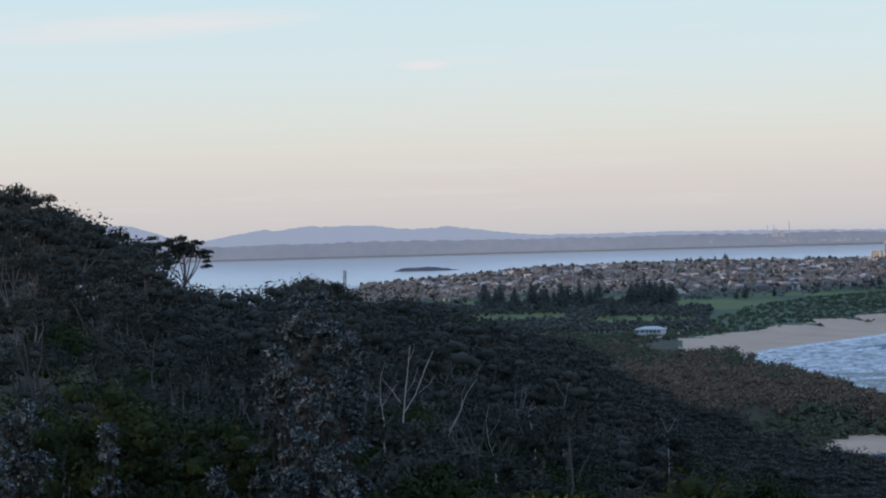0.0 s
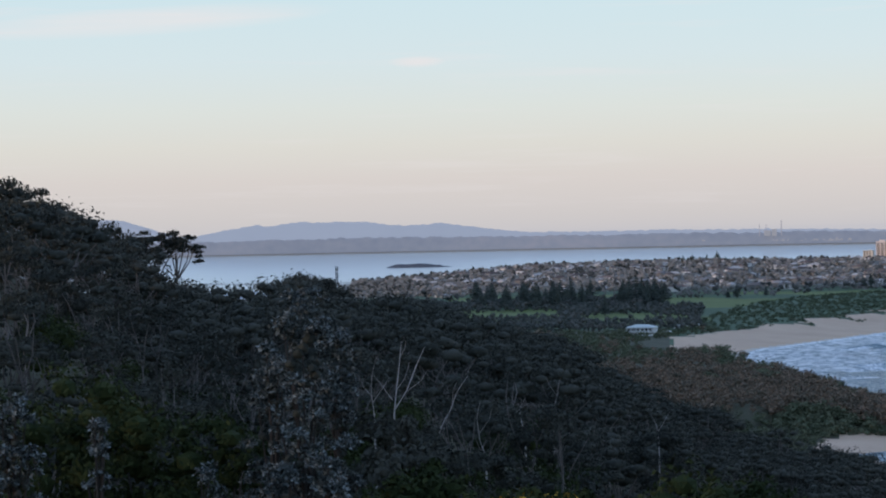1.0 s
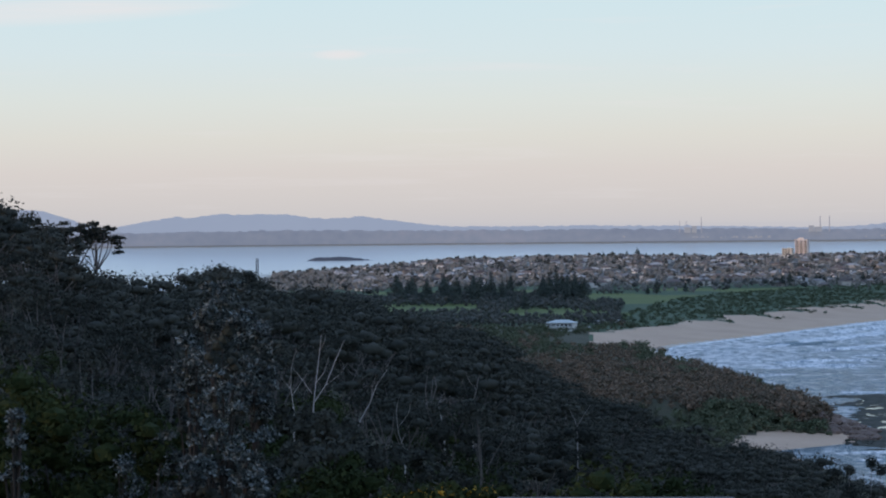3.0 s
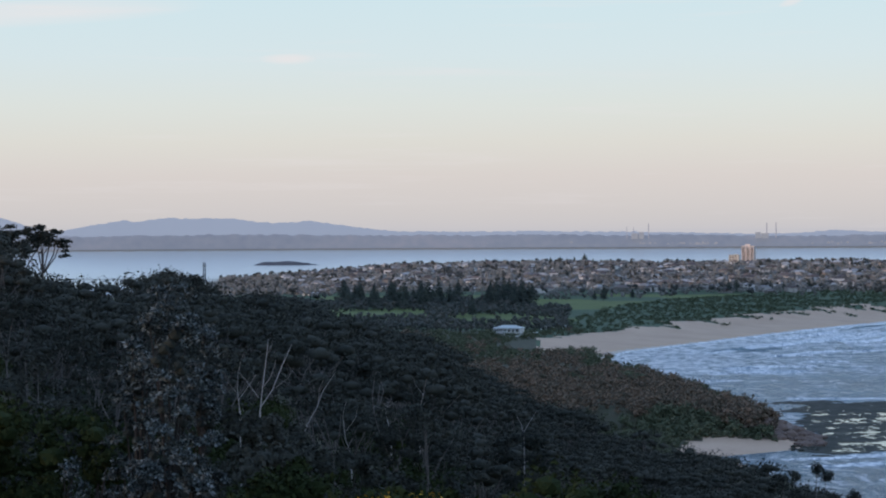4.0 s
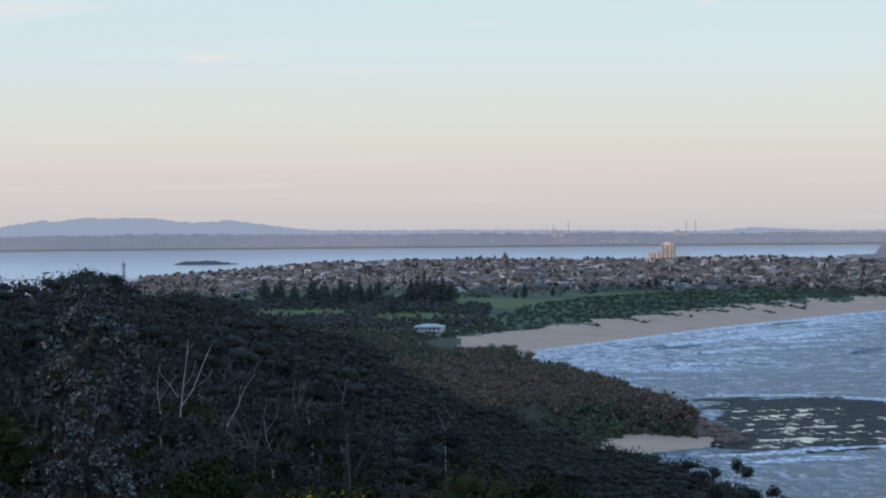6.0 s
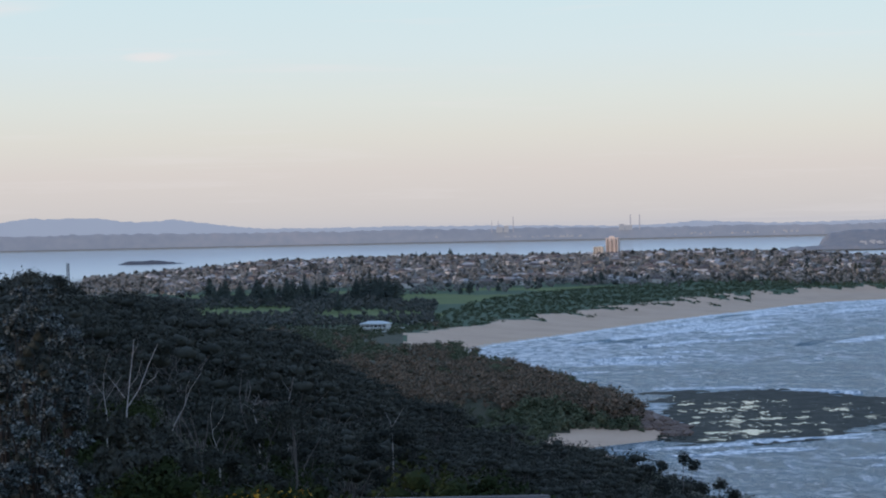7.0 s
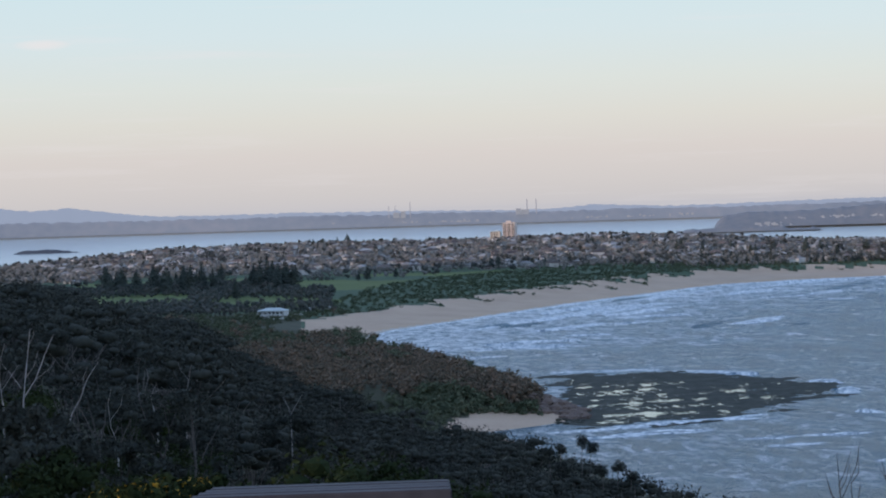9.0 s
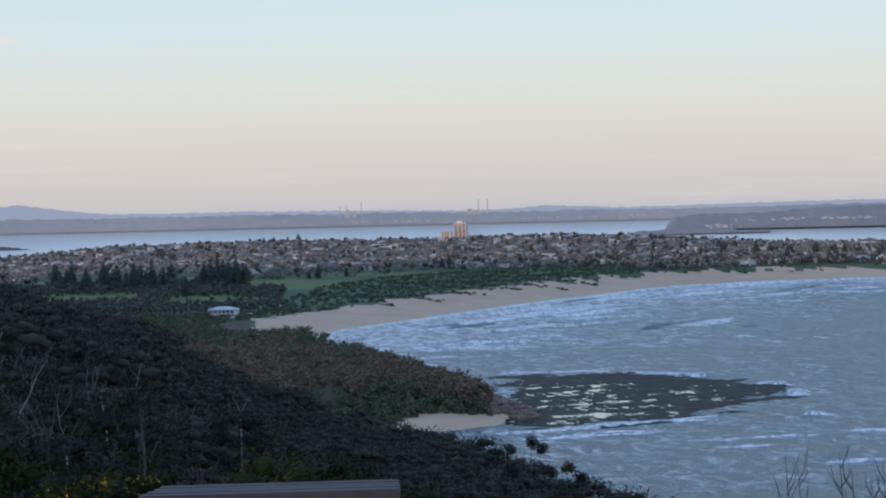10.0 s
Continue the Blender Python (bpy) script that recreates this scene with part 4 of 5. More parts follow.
block(1478, 4150, 11, 14, 464, "bright cream flats among pines", M_GOLD)
block(660, 4050, 10, 12, 482, "sunlit cream block on the slope", M_GOLD)
block(745, 4000, 12, 12, 486, "long pale roofed hall", M_WHITE)
block(690, 4250, 9, 12, 474, "pale rendered block on the slope", M_GOLD)
block(1880, 3420, 21, 10, 505, "low white shore pavilion", M_WHITE)
block(1820, 3430, 24, 10, 508, "low pale cabins by the shore", M_CONCRETE)
block(1935, 3420, 19, 10, 508, "low white cabins by the shore", M_WHITE)


# ---- power station stacks beyond the lake ----
# haze over the distant plant, put into greyed colours that glow
M_STACK = material("hazy_concrete", [lin(150, 150, 162)[:3], lin(160, 158, 168)[:3]], scale=0.01, glow=0.75, dim=0.2)
M_PLANT = material("hazy_white_plant", [lin(146, 149, 160)[:3], lin(158, 158, 166)[:3]], scale=0.01, glow=0.75, dim=0.2)
for px_, top_, wide in ((1253.5, 393, 8), (1269.5, 393, 8), (1046.5, 393, 7), (1020, 399, 5), (1008.5, 399, 5)):
    st = thing("chimney_stack", px_, 12600, 0, "tall slender power station chimney in haze", "chimney", "power station chimneys", z=float(rise(420, 12600)))
    hh = float(rise(top_, 12600) - rise(420, 12600))
    part("shaft", tube([(0, 0, 0), (0, 0, hh * 0.5), (0, 0, hh)], [wide * 0.36, wide * 0.32, wide * 0.28], 10), M_STACK, st, "", True)
    part("rim", tube([(0, 0, hh - 2), (0, 0, hh + 0.5)], [wide * 0.33, wide * 0.33], 10), M_STACK, st)
for px_, w_, t_, b_ in ((1238, 22, 410, 414), (1250, 34, 412, 414), (1034, 22, 409, 413), (1022, 30, 411, 413)):
    pl = thing("power_station", px_, 12620, 0, "pale power station hall in haze", "building", "power station halls", z=float(rise(420, 12620)))
    hh = float(rise(t_, 12620) - rise(420, 12620))
    part("hall", box(0, 0, 0, w_, 40, hh), M_PLANT, pl)
    part("roof", box(0, 0, hh, w_ + 2, 42, 2), M_STACK, pl)

# low houses and sheds along the far shores, specks of pale wall in glowing haze colours
specks = []
for px0_, px1_, d_, n_ in ((60, 200, 12500, 9), (560, 700, 12450, 12), (760, 1000, 12400, 14), (1020, 1060, 12300, 10), (1080, 1180, 12300, 26), (1330, 1480, 12300, 26), (1500, 1590, 12300, 8)):
    for _ in range(n_):
        p_ = rng.uniform(px0_, px1_)
        x_, y_ = flat(p_, d_)
        specks.append((x_, y_, float(rise(rng.uniform(427, 432.5), d_)), rng.uniform(-0.2, 0.2), rng.uniform(0.35, 0.9), 0))
for px0_, px1_, py_, n_ in ((1650, 1700, 449, 12), (1695, 1745, 441, 4), (1770, 1800, 441, 6), (1785, 1830, 440, 9), (1850, 1950, 440, 26), (1640, 1720, 452, 10)):
    for _ in range(n_):
        p_ = rng.uniform(px0_, px1_)
        x_, y_ = flat(p_, 7560)
        specks.append((x_, y_, float(rise(py_ + rng.uniform(-1.2, 1.2), 7560)), 0, rng.uniform(0.25, 0.55), 0))
strew("shore_houses", [(box(0, 0, -3, 14, 10, 9), hip(0, 0, 6, 14, 10, 3))], specks, [M_PLANT, M_STACK], "pale houses along the far shores", "houses")

# ---- island and pylon ----
# island scrub carries its haze as blue-grey colour with a faint glow
hill_band("low_island", 6900, 60, [(350, 462.5), (356, 459), (372, 457.5), (392, 457.5), (402, 456.5), (412, 458), (430, 458), (436, 459.5), (445, 459), (452, 461.5), (466, 462.5)], 464.2,
          material("hazy_island_scrub", [lin(70, 76, 88)[:3], lin(86, 88, 96)[:3]], scale=0.02, fine=0.2, glow=0.25, dim=0.7), "low scrubby island in the lake", 1.6, 71)
pyl = thing("lattice_pylon", 262, 2450, 0.4, "slim steel lattice pylon behind the ridge", "pylon")
PZ = ground_at(262, 2450)[2]
PH = float(rise(458, 2450)) - PZ
for sx_, sy_ in ((-1, -1), (1, -1), (1, 1), (-1, 1)):
    part("leg", tube([(sx_ * 3.0, sy_ * 3.0, -1), (sx_ * 1.1, sy_ * 1.1, PH * 0.7), (sx_ * 0.9, sy_ * 0.9, PH)], [0.26, 0.22, 0.2], 5), M_TIMBER_SIDE, pyl)
for j in range(9):
    z0_, z1_ = PH * (0.3 + 0.075 * j), PH * (0.3 + 0.075 * (j + 1))
    part("brace", join([tube([(-1.2, q_, z0_), (1.2, q_, z1_)], [0.17, 0.17], 4) for q_ in (-1.1, 1.1)] + [tube([(q_, 1.2, z0_), (q_, -1.2, z1_)], [0.17, 0.17], 4) for q_ in (-1.1, 1.1)]), M_METAL, pyl)
part("platform", box(0, 0, PH * 0.94, 3.4, 3.4, 0.5), M_METAL, pyl)

# ---- reef with tide pools ----
REEF = [(1296, 1345), (1400, 1350), (1500, 1352), (1580, 1330), (1640, 1300), (1700, 1275), (1786, 1240), (1792, 1190), (1740, 1165), (1680, 1120), (1597, 1062), (1500, 1050), (1420, 1035),
        (1348, 1022), (1322, 1050), (1318, 1100), (1312, 1200)]
RP = np.array([flat(p_, d_) for p_, d_ in REEF])


def poly_dist(x, y, poly):
    best = np.full(x.shape, 1e9)
    ins = np.zeros(x.shape, bool)
    for i in range(len(poly)):
        (x0, y0), (x1, y1) = poly[i], poly[(i + 1) % len(poly)]
        dx, dy = x1 - x0, y1 - y0
        t = np.clip(((x - x0) * dx + (y - y0) * dy) / (dx * dx + dy * dy + 1e-9), 0, 1)
        best = np.minimum(best, np.hypot(x - x0 - t * dx, y - y0 - t * dy))
        if dy:
            ins ^= ((y0 > y) != (y1 > y)) & (x < (x1 - x0) * (y - y0) / dy + x0)
    return np.where(ins, best, -best)


ry, rx = np.meshgrid(np.arange(1005, 1370, 1.8), np.arange(118, 305, 0.9), indexing="ij")
rd = poly_dist(rx, ry, RP) + 11 * ripple(rx, ry, 48, 81) + 6 * ripple(rx, ry, 19, 80) + 4 * ripple(rx, ry, 9, 82)
rough_ = 0.35 * ripple(rx, ry, 60, 83) + 0.4 * ripple(rx * 0.6, ry, 26, 86) + 0.5 * ripple(rx * 0.8, ry, 14, 84) + 0.5 * ripple(rx * 1.2, ry, 8, 85) + 0.35 * ripple(rx * 1.6, ry, 6, 87) + 0.32
solid = smooth(190, 250, rx) * 0.35 + smooth(1240, 1320, ry) * 0.5
rz = np.clip(rd * 0.06, -3, 0.22) + np.clip(0.34 * (rough_ + solid), -0.45, 0.75) * smooth(-6, 8, rd)
reef_mesh = mesh_of("reef", np.stack([rx, ry, rz], -1).reshape(-1, 3), grid_faces(*rx.shape), M_REEF, None, False)
tagged(new("rock_reef", reef_mesh), "dark rock platform reef with shallow tide pools", "reef", kind="structure")
pin = rd > 7
pf = grid_faces(*rx.shape)
pf = pf[pin.ravel()[pf].all(1)]
used = np.unique(pf)
remap = np.full(rx.size, -1); remap[used] = np.arange(len(used))
pv = np.stack([rx, ry, np.full(rx.shape, 0.2)], -1).reshape(-1, 3)[used]
tagged(new("tide_pool", mesh_of("tide_pool", pv, remap[pf], M_POOL, None, True)), "still bright water of the tide pools", "water", kind="structure")

# boulders at the foot of the headland
for i in range(120):
    p_ = rng.uniform(1296, 1348) if i < 26 else rng.uniform(1230, 1345) if i < 80 else rng.uniform(1300, 1350)
    d_ = rng.uniform(1050, 1070) if i < 26 else rng.uniform(1087, 1104) if i < 80 else rng.uniform(1070, 1130)
    x_, y_, z_, s_ = ground_at(p_, d_)
    v_, f_ = ICO
    r_ = rng.uniform(0.5, 1.2) if i < 26 else rng.uniform(0.9, 2.6)
    w_ = v_ * (r_ * (1 + 0.28 * np.sin(v_ @ rng.normal(size=3) * 4 + i))[:, None]) * (1.3, 1.0, 0.75)
    ob = new("boulder", to_mesh("boulder", (w_ + (0, 0, r_ * 0.3), f_), M_REEF if i < 26 else M_CLIFF))
    ob.location = (x_, y_, max(z_, -0.2))
    tagged(ob, "dark weathered boulder at the headland's foot", "rock", "boulders round the cove")

# ---- surf: swash line and breaking waves ----
BEACH = np.array(COAST[18:31], float)
seg = np.hypot(*np.diff(BEACH, axis=0).T)
run = np.concatenate([[0], np.cumsum(seg)])


def off_shore(u, off):
    """A place along the beach, off metres out to sea, and the way out."""
    x = np.interp(u, run, BEACH[:, 0]); y = np.interp(u, run, BEACH[:, 1])
    tx_ = np.interp(u + 60, run, BEACH[:, 0]) - np.interp(u - 60, run, BEACH[:, 0])
    ty_ = np.interp(u + 60, run, BEACH[:, 1]) - np.interp(u - 60, run, BEACH[:, 1])
    n_ = np.hypot(tx_, ty_) + 1e-6
    return x + ty_ / n_ * off, y - tx_ / n_ * off


def ribbon(name, u0, u1, off, rows, mat, label, category, wob, group, kind=""):
    u = np.linspace(u0, u1, max(12, int((u1 - u0) / 4)))
    env = np.sin(np.pi * np.linspace(0, 1, len(u))) ** 0.5
    bend = wob * ripple(u, u * 0 + off, 90, int(off) % 97) + wob * 0.35 * ripple(u, u * 0 + off, 23, int(off) % 89)
    vs = []
    for o_, z_ in rows:
        jag = 0.25 * abs(o_) * ripple(u, u * 0 + o_, 13, 7)
        x, y = off_shore(u, off + bend + (o_ + jag) * (0.25 + 0.75 * env))
        vs.append(np.stack([x, y, 0.12 + (z_ * env) * (1 + 0.25 * ripple(u, u * 0, 17, 3)) - (0.5 if o_ in (rows[0][0], rows[-1][0]) else 0)], -1))
    ob = new(name, mesh_of(name, squeeze(np.concatenate(vs)), grid_faces(len(rows), len(u)), mat, None, True))
    return tagged(ob, label, category, group, kind)


L_ = float(run[-1])
ribbon("swash_line", 5, L_ - 5, 4, [(-7, 0.0), (-4, 0.35), (0, 0.42), (4, 0.4), (9, 0.0)], M_FOAM, "white foam along the water's edge", "surf", 4.0, "", "structure")
for i in range(64):
    off = rng.choice([22, 45, 70, 100, 140, 185, 240, 310]) * rng.uniform(0.85, 1.15)
    u0 = rng.uniform(-10, L_ * 0.9)
    ln = rng.uniform(50, 190)
    h_ = rng.uniform(0.6, 1.5)
    foam = rng.uniform() < (0.85 if off < 130 else 0.4)
    rows = [(9, 0), (5, h_ * 0.5), (2, h_ * 0.95), (0, h_), (-1.6, h_ * 0.45)] + ([(-5, 0.4), (-12, 0.3), (-18, 0.0)] if foam else [(-4, 0.1), (-7, 0.0)])
    ribbon("breaking_wave" if foam else "swell_wave", u0, min(L_ + 200, u0 + ln), off, rows, M_FOAM if foam else M_SEA,
           "white breaking wave rolling to the beach" if foam else "dark unbroken swell near the beach", "wave", 7.0, "waves in the bay")


def set_wave(px_, d_, length, turn, h_, broad, seed):
    """A single breaker out in the bay: a humped crest with a ragged apron of foam."""
    x0_, y0_ = flat(px_, d_)
    r = np.random.RandomState(seed)
    u = np.linspace(-0.5, 0.5, 26)
    env = np.cos(np.pi * u) ** 0.6
    ca, sa = math.cos(turn), math.sin(turn)
    vs = []
    rows = [(broad * 0.5, -0.6), (broad * 0.2, h_ * 0.7), (0, h_), (-broad * 0.15, h_ * 0.6), (-broad * 0.5, 0.35), (-broad, -0.6)]
    for o_, z_ in rows:
        along = u * length
        out = (o_ + 0.2 * broad * ripple(along, along * 0 + o_, 14, seed)) * (0.3 + 0.7 * env) + 0.06 * length * ripple(along, along * 0, length * 0.8, seed + 1)
        zz = np.where(env > 0.05, z_ * (0.2 + 0.8 * env) * (1 + 0.3 * ripple(along, along * 0, 9, seed + 2)), -0.6) + 0.1
        vs.append(np.stack([x0_ + along * ca - out * sa, y0_ + along * sa + out * ca, zz], -1))
    ob = new("breaking_wave", mesh_of("set_wave", squeeze(np.concatenate(vs)), grid_faces(len(rows), len(u)), M_FOAM, None, True))
    tagged(ob, "white water bursting at the reef's edge", "wave", "white water round the reef")


# white water along the seaward edge of the reef and scattered in the bay
for i in range(26):
    k_ = rng.randint(0, 13)
    t_ = rng.uniform()
    (xa, ya), (xb, yb) = RP[k_], RP[k_ + 1]
    cx_, cy_ = RP.mean(0)
    ex, ey = xa + (xb - xa) * t_, ya + (yb - ya) * t_
    ex, ey = cx_ + (ex - cx_) * 1.04, cy_ + (ey - cy_) * (1.04 if ey < cy_ else 1.16)
    tip = ex > 250
    set_wave(BX + FOCAL * math.atan2(ex, ey), math.hypot(ex, ey), rng.uniform(10, 20) if tip else rng.uniform(18, 46), math.atan((yb - ya) / (xb - xa + 1e-3)) * 0.5,
             rng.uniform(0.7, 1.6) if tip else rng.uniform(0.3, 0.6), rng.uniform(8, 14) if tip else rng.uniform(5, 9), 60 + i)
for i in range(16):
    px_ = rng.uniform(1120, 1950)
    set_wave(px_, np.interp(px_, [1120, 1950], [1560, 2600]) * rng.uniform(0.92, 1.06), rng.uniform(30, 80), rng.uniform(0.1, 0.4), rng.uniform(0.7, 1.2), rng.uniform(5, 8), 90 + i)
for i in range(9):
    set_wave(rng.uniform(1300, 1950), rng.uniform(880, 1010), rng.uniform(24, 44), rng.uniform(0.1, 0.4), rng.uniform(0.3, 0.5), rng.uniform(4, 6), 120 + i)
set_wave(1836, 1080, 13, 0.8, 1.4, 14, 140)

# ---- trees that stand out on the crest ----
def crest_tree(seed, h, spread, lean, clumps, leaves=2400, size=0.15, clear=0.5):
    """An open, wind-shaped gum: bare forking stems below flat layered clumps."""
    r = np.random.RandomState(seed)
    cx_ = r.uniform(-1, 1, clumps)
    c = np.stack([lean * r.uniform(0.2, 1, clumps) + cx_ * spread, r.uniform(-1, 1, clumps) * spread * 0.6,
                  h * (1 - (1 - clear) * (0.06 + 0.5 * r.uniform(0, 1, clumps) + 0.4 * cx_ ** 2))], -1)
    q = r.uniform(0.55, 1.0, clumps) * spread * (0.34 if clear > 0.6 else 0.5)
    flat_ = 0.5 if clear > 0.6 else 0.7
    crown = join([cores(c, q, flat_, 0.5), leaf_quads(r, c, q * 1.1, leaves, size, flat_)])
    fork = np.array([lean * 0.15, 0, h * clear * 0.85])
    stem = tube([(0, 0, -1), (0.1, 0, h * clear * 0.35), tuple(fork)], [0.17, 0.14, 0.12], 6)
    limbs = []
    for i in range(min(clumps, 8)):
        mid = fork * 0.5 + c[i] * 0.5 + r.normal(scale=0.3, size=3)
        limbs.append(tube([tuple(fork), tuple(mid), tuple(c[i])], [0.09, 0.06, 0.03], 5))
    return crown, stem, limbs


CREST_LEFT = [(-345, 222, 274, 2.6, 0.55), (-300, 224, 309, 2.6, 0.5), (-262, 226, 314, 2.4, 0.5), (-222, 229, 326, 2.2, 0.5), (-175, 236, 362, 2.4, 0.5),
              (-130, 246, 386, 2.4, 0.5), (-84, 252, 390, 2.0, 0.7), (-52, 257, 387, 2.6, 0.74), (-20, 260, 394, 2.0, 0.74)]
CREST_RIGHT = [(200, 322, 465, 3.4, 0.3), (166, 318, 478, 2.8, 0.3), (238, 330, 476, 2.8, 0.3), (345, 500, 508, 3.4, 0.55), (375, 560, 503, 4.2, 0.6), (412, 640, 497, 4.6, 0.7), (450, 620, 503, 3.6, 0.6)]
for i, (px_, d_, py_, sp_, clr) in enumerate(CREST_LEFT + CREST_RIGHT):
    x_, y_, z_, _ = ground_at(px_, d_)
    h_ = float(rise(py_, d_)) - z_
    cr_, tr_, limbs_ = crest_tree(600 + i, h_, sp_, 0.9 if clr > 0.6 else 0.2, 26 if clr > 0.6 else 14, clear=clr)
    gum_ = grow("crest_gum", "tree", (M_GUM, M_BARK), "open wind-shaped gum with bare forking stems on the crest", "tree", "gums along the crest",
         (x_, y_, z_), 0.0, 1.0, (to_mesh("crest_crown", cr_, M_GUM, True), to_mesh("crest_trunk", tr_, M_BARK, True)))
    for limb_ in limbs_:
        part("limb", limb_, M_BARK, gum_, "", True)

# pale stems standing in the forest, their crowns merged with the canopy
for i in range(60):
    px_ = rng.uniform(-330, 760)
    d_ = rng.uniform(120, 210)
    x_, y_, z_, _ = ground_at(px_, d_)
    r = np.random.RandomState(700 + i)
    h_ = r.uniform(5.5, 8.0)
    lean = r.uniform(-1.6, 1.6)
    knee = np.array([lean * 0.4, r.uniform(-0.4, 0.4), h_ * 0.5])
    limbs = [tube([(0, 0, -0.5), tuple(knee * 0.5 + r.normal(scale=0.15, size=3)), tuple(knee)], [0.075, 0.065, 0.055], 5)]
    tips = []
    for j in range(3):
        tip = knee + np.array([lean * 0.5 + r.uniform(-1.2, 1.2), r.uniform(-1, 1), h_ * r.uniform(0.35, 0.5)])
        limbs.append(tube([tuple(knee), tuple((knee + tip) / 2 + r.normal(scale=0.2, size=3)), tuple(tip)], [0.045, 0.035, 0.015], 5))
        tips.append(tip)
    tips = np.array(tips)
    cr_ = join([leaf_quads(r, tips, np.full(3, 0.9), 260, 0.14, 0.5)])
    grow("slender_gum", "tree", (M_GUM, M_BARK), "slender gum with a pale crooked stem and thin crown", "tree", "slender gums in the forest",
         (x_, y_, z_), 0.0, 1.0, (to_mesh("thin_crown", cr_, M_GUM), to_mesh("pale_stem", join(limbs), M_BARK, True)))

# ---- bleached dead trees ----
def dead_tree(px_, d_, py_foot, stems, label):
    z_ = float(rise(py_foot, d_))
    x_, y_ = flat(px_, d_)
    top = new("dead_tree")
    gz_ = ground_at(px_, d_)[2]
    top.matrix_world = Matrix.Translation((float(x_), float(y_), gz_))
    tagged(top, label, "dead tree", "bleached dead trees")
    m_ = d_ / FOCAL
    part("trunk", tube([(0, 0, -0.5), (0.05, 0, (z_ - gz_) * 0.5), (0, 0, z_ - gz_)], [0.05, 0.045, 0.04], 6), M_DEAD, top, "", True)
    for pts, r0 in stems:
        pp = [(a * m_, 0.12 * k_ * (1 if r0 > 0.05 else -1), z_ - gz_ - b * m_) for k_, (a, b) in enumerate(pts)]
        part("branch", tube(pp, np.linspace(r0 * 0.42, r0 * 0.16, len(pp)), 5), M_DEAD, top, "", True)


dead_tree(360, 105, 722, [([(0, 0), (4, -40), (10, -90), (14, -128)], 0.075), ([(2, -10), (22, -40), (40, -85), (55, -118)], 0.07),
                          ([(6, -45), (20, -62), (30, -92)], 0.04), ([(-2, -25), (-20, -52), (-34, -70)], 0.045), ([(20, -38), (50, -60), (62, -80)], 0.03), ([(12, -100), (22, -118), (24, -130)], 0.025)],
          "bleached dead tree with several forking bare stems")
dead_tree(325, 108, 720, [([(0, 0), (-4, -34), (-2, -70), (8, -104)], 0.045), ([(-2, -20), (18, -48), (30, -66)], 0.035), ([(-3, -30), (-22, -52)], 0.03)],
          "thin bleached dead tree with bare twigs")
dead_tree(433, 104, 776, [([(0, 0), (9, -30), (26, -60), (38, -92), (56, -118)], 0.062), ([(30, -70), (32, -95), (40, -112)], 0.03)],
          "single bleached dead trunk leaning to one side")
dead_tree(590, 130, 760, [([(0, 0), (-6, -20), (-10, -42), (0, -60)], 0.06), ([(-8, -36), (-26, -48), (-34, -40)], 0.04), ([(-4, -46), (12, -56), (18, -48)], 0.03)],
          "crooked grey dead tree among dark crowns")
dead_tree(640, 150, 720, [([(0, 0), (8, -26), (14, -56)], 0.05), ([(8, -26), (-6, -44), (-10, -58)], 0.035)], "small forked dead tree")
dead_tree(825, 170, 770, [([(0, 0), (-4, -22), (-14, -40)], 0.06), ([(0, -10), (14, -34), (22, -46)], 0.045)], "forked grey dead tree low on the slope")
dead_tree(520, 118, 800, [([(0, 0), (-10, -30), (-14, -70), (-8, -96)], 0.05), ([(-12, -40), (8, -66), (12, -84)], 0.03)], "slim grey dead tree in the undergrowth")

# ---- silver banksias and shrubs just below the lookout ----
def banksia(seed, h, wide, sprays):
    """A dense upright shrub of whorled, pale-backed leaves on stout twigs."""
    r = np.random.RandomState(seed)
    n = 90
    t = r.uniform(0.05, 1, n)
    rad = wide * 1.25 * (1.04 - t) ** 0.6 * np.sqrt(r.uniform(0.1, 1, n))
    a = r.uniform(0, 6.28, n)
    c = np.stack([rad * np.cos(a), rad * np.sin(a), h * t], -1)
    q = r.uniform(0.12, 0.24, n) * wide
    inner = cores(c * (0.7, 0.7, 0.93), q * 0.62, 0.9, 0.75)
    vs, n_s = [], sprays
    k = r.randint(0, n, n_s)
    dirn = r.normal(size=(n_s, 3)); dirn[:, 2] = np.abs(dirn[:, 2]) + 0.25
    dirn /= np.linalg.norm(dirn, axis=1)[:, None]
    hub = c[k] + dirn * (q[k] * r.uniform(0.7, 1.25, n_s))[:, None]
    for j in range(7):
        b = r.normal(size=(n_s, 3))
        b -= dirn * (b * dirn).sum(1)[:, None]
        b /= np.linalg.norm(b, axis=1)[:, None] + 1e-6
        out = b * 0.8 + dirn * r.uniform(0.1, 0.9, n_s)[:, None]
        side = np.cross(out, dirn)
        side /= np.linalg.norm(side, axis=1)[:, None] + 1e-6
        ln = r.uniform(0.045, 0.09, n_s)[:, None]
        vs.append(np.stack([hub, hub + out * ln * 0.55 - side * 0.017, hub + out * ln, hub + out * ln * 0.55 + side * 0.017], 1))
    v = np.concatenate(vs).reshape(-1, 3)
    crown = (v, np.arange(len(v)).reshape(-1, 4))
    twigs = [tube([(0, 0, -0.5), (0.02, 0.03, h * 0.4), (0, 0, h * 0.92)], [0.035, 0.025, 0.012], 6)]
    for i in range(22):
        z0 = c[i][2] * 0.6
        twigs.append(tube([(0, 0, z0), tuple(c[i] * (0.5, 0.5, 0.85)), tuple(c[i])], [0.03, 0.02, 0.01], 5))
    return crown, inner, join(twigs)


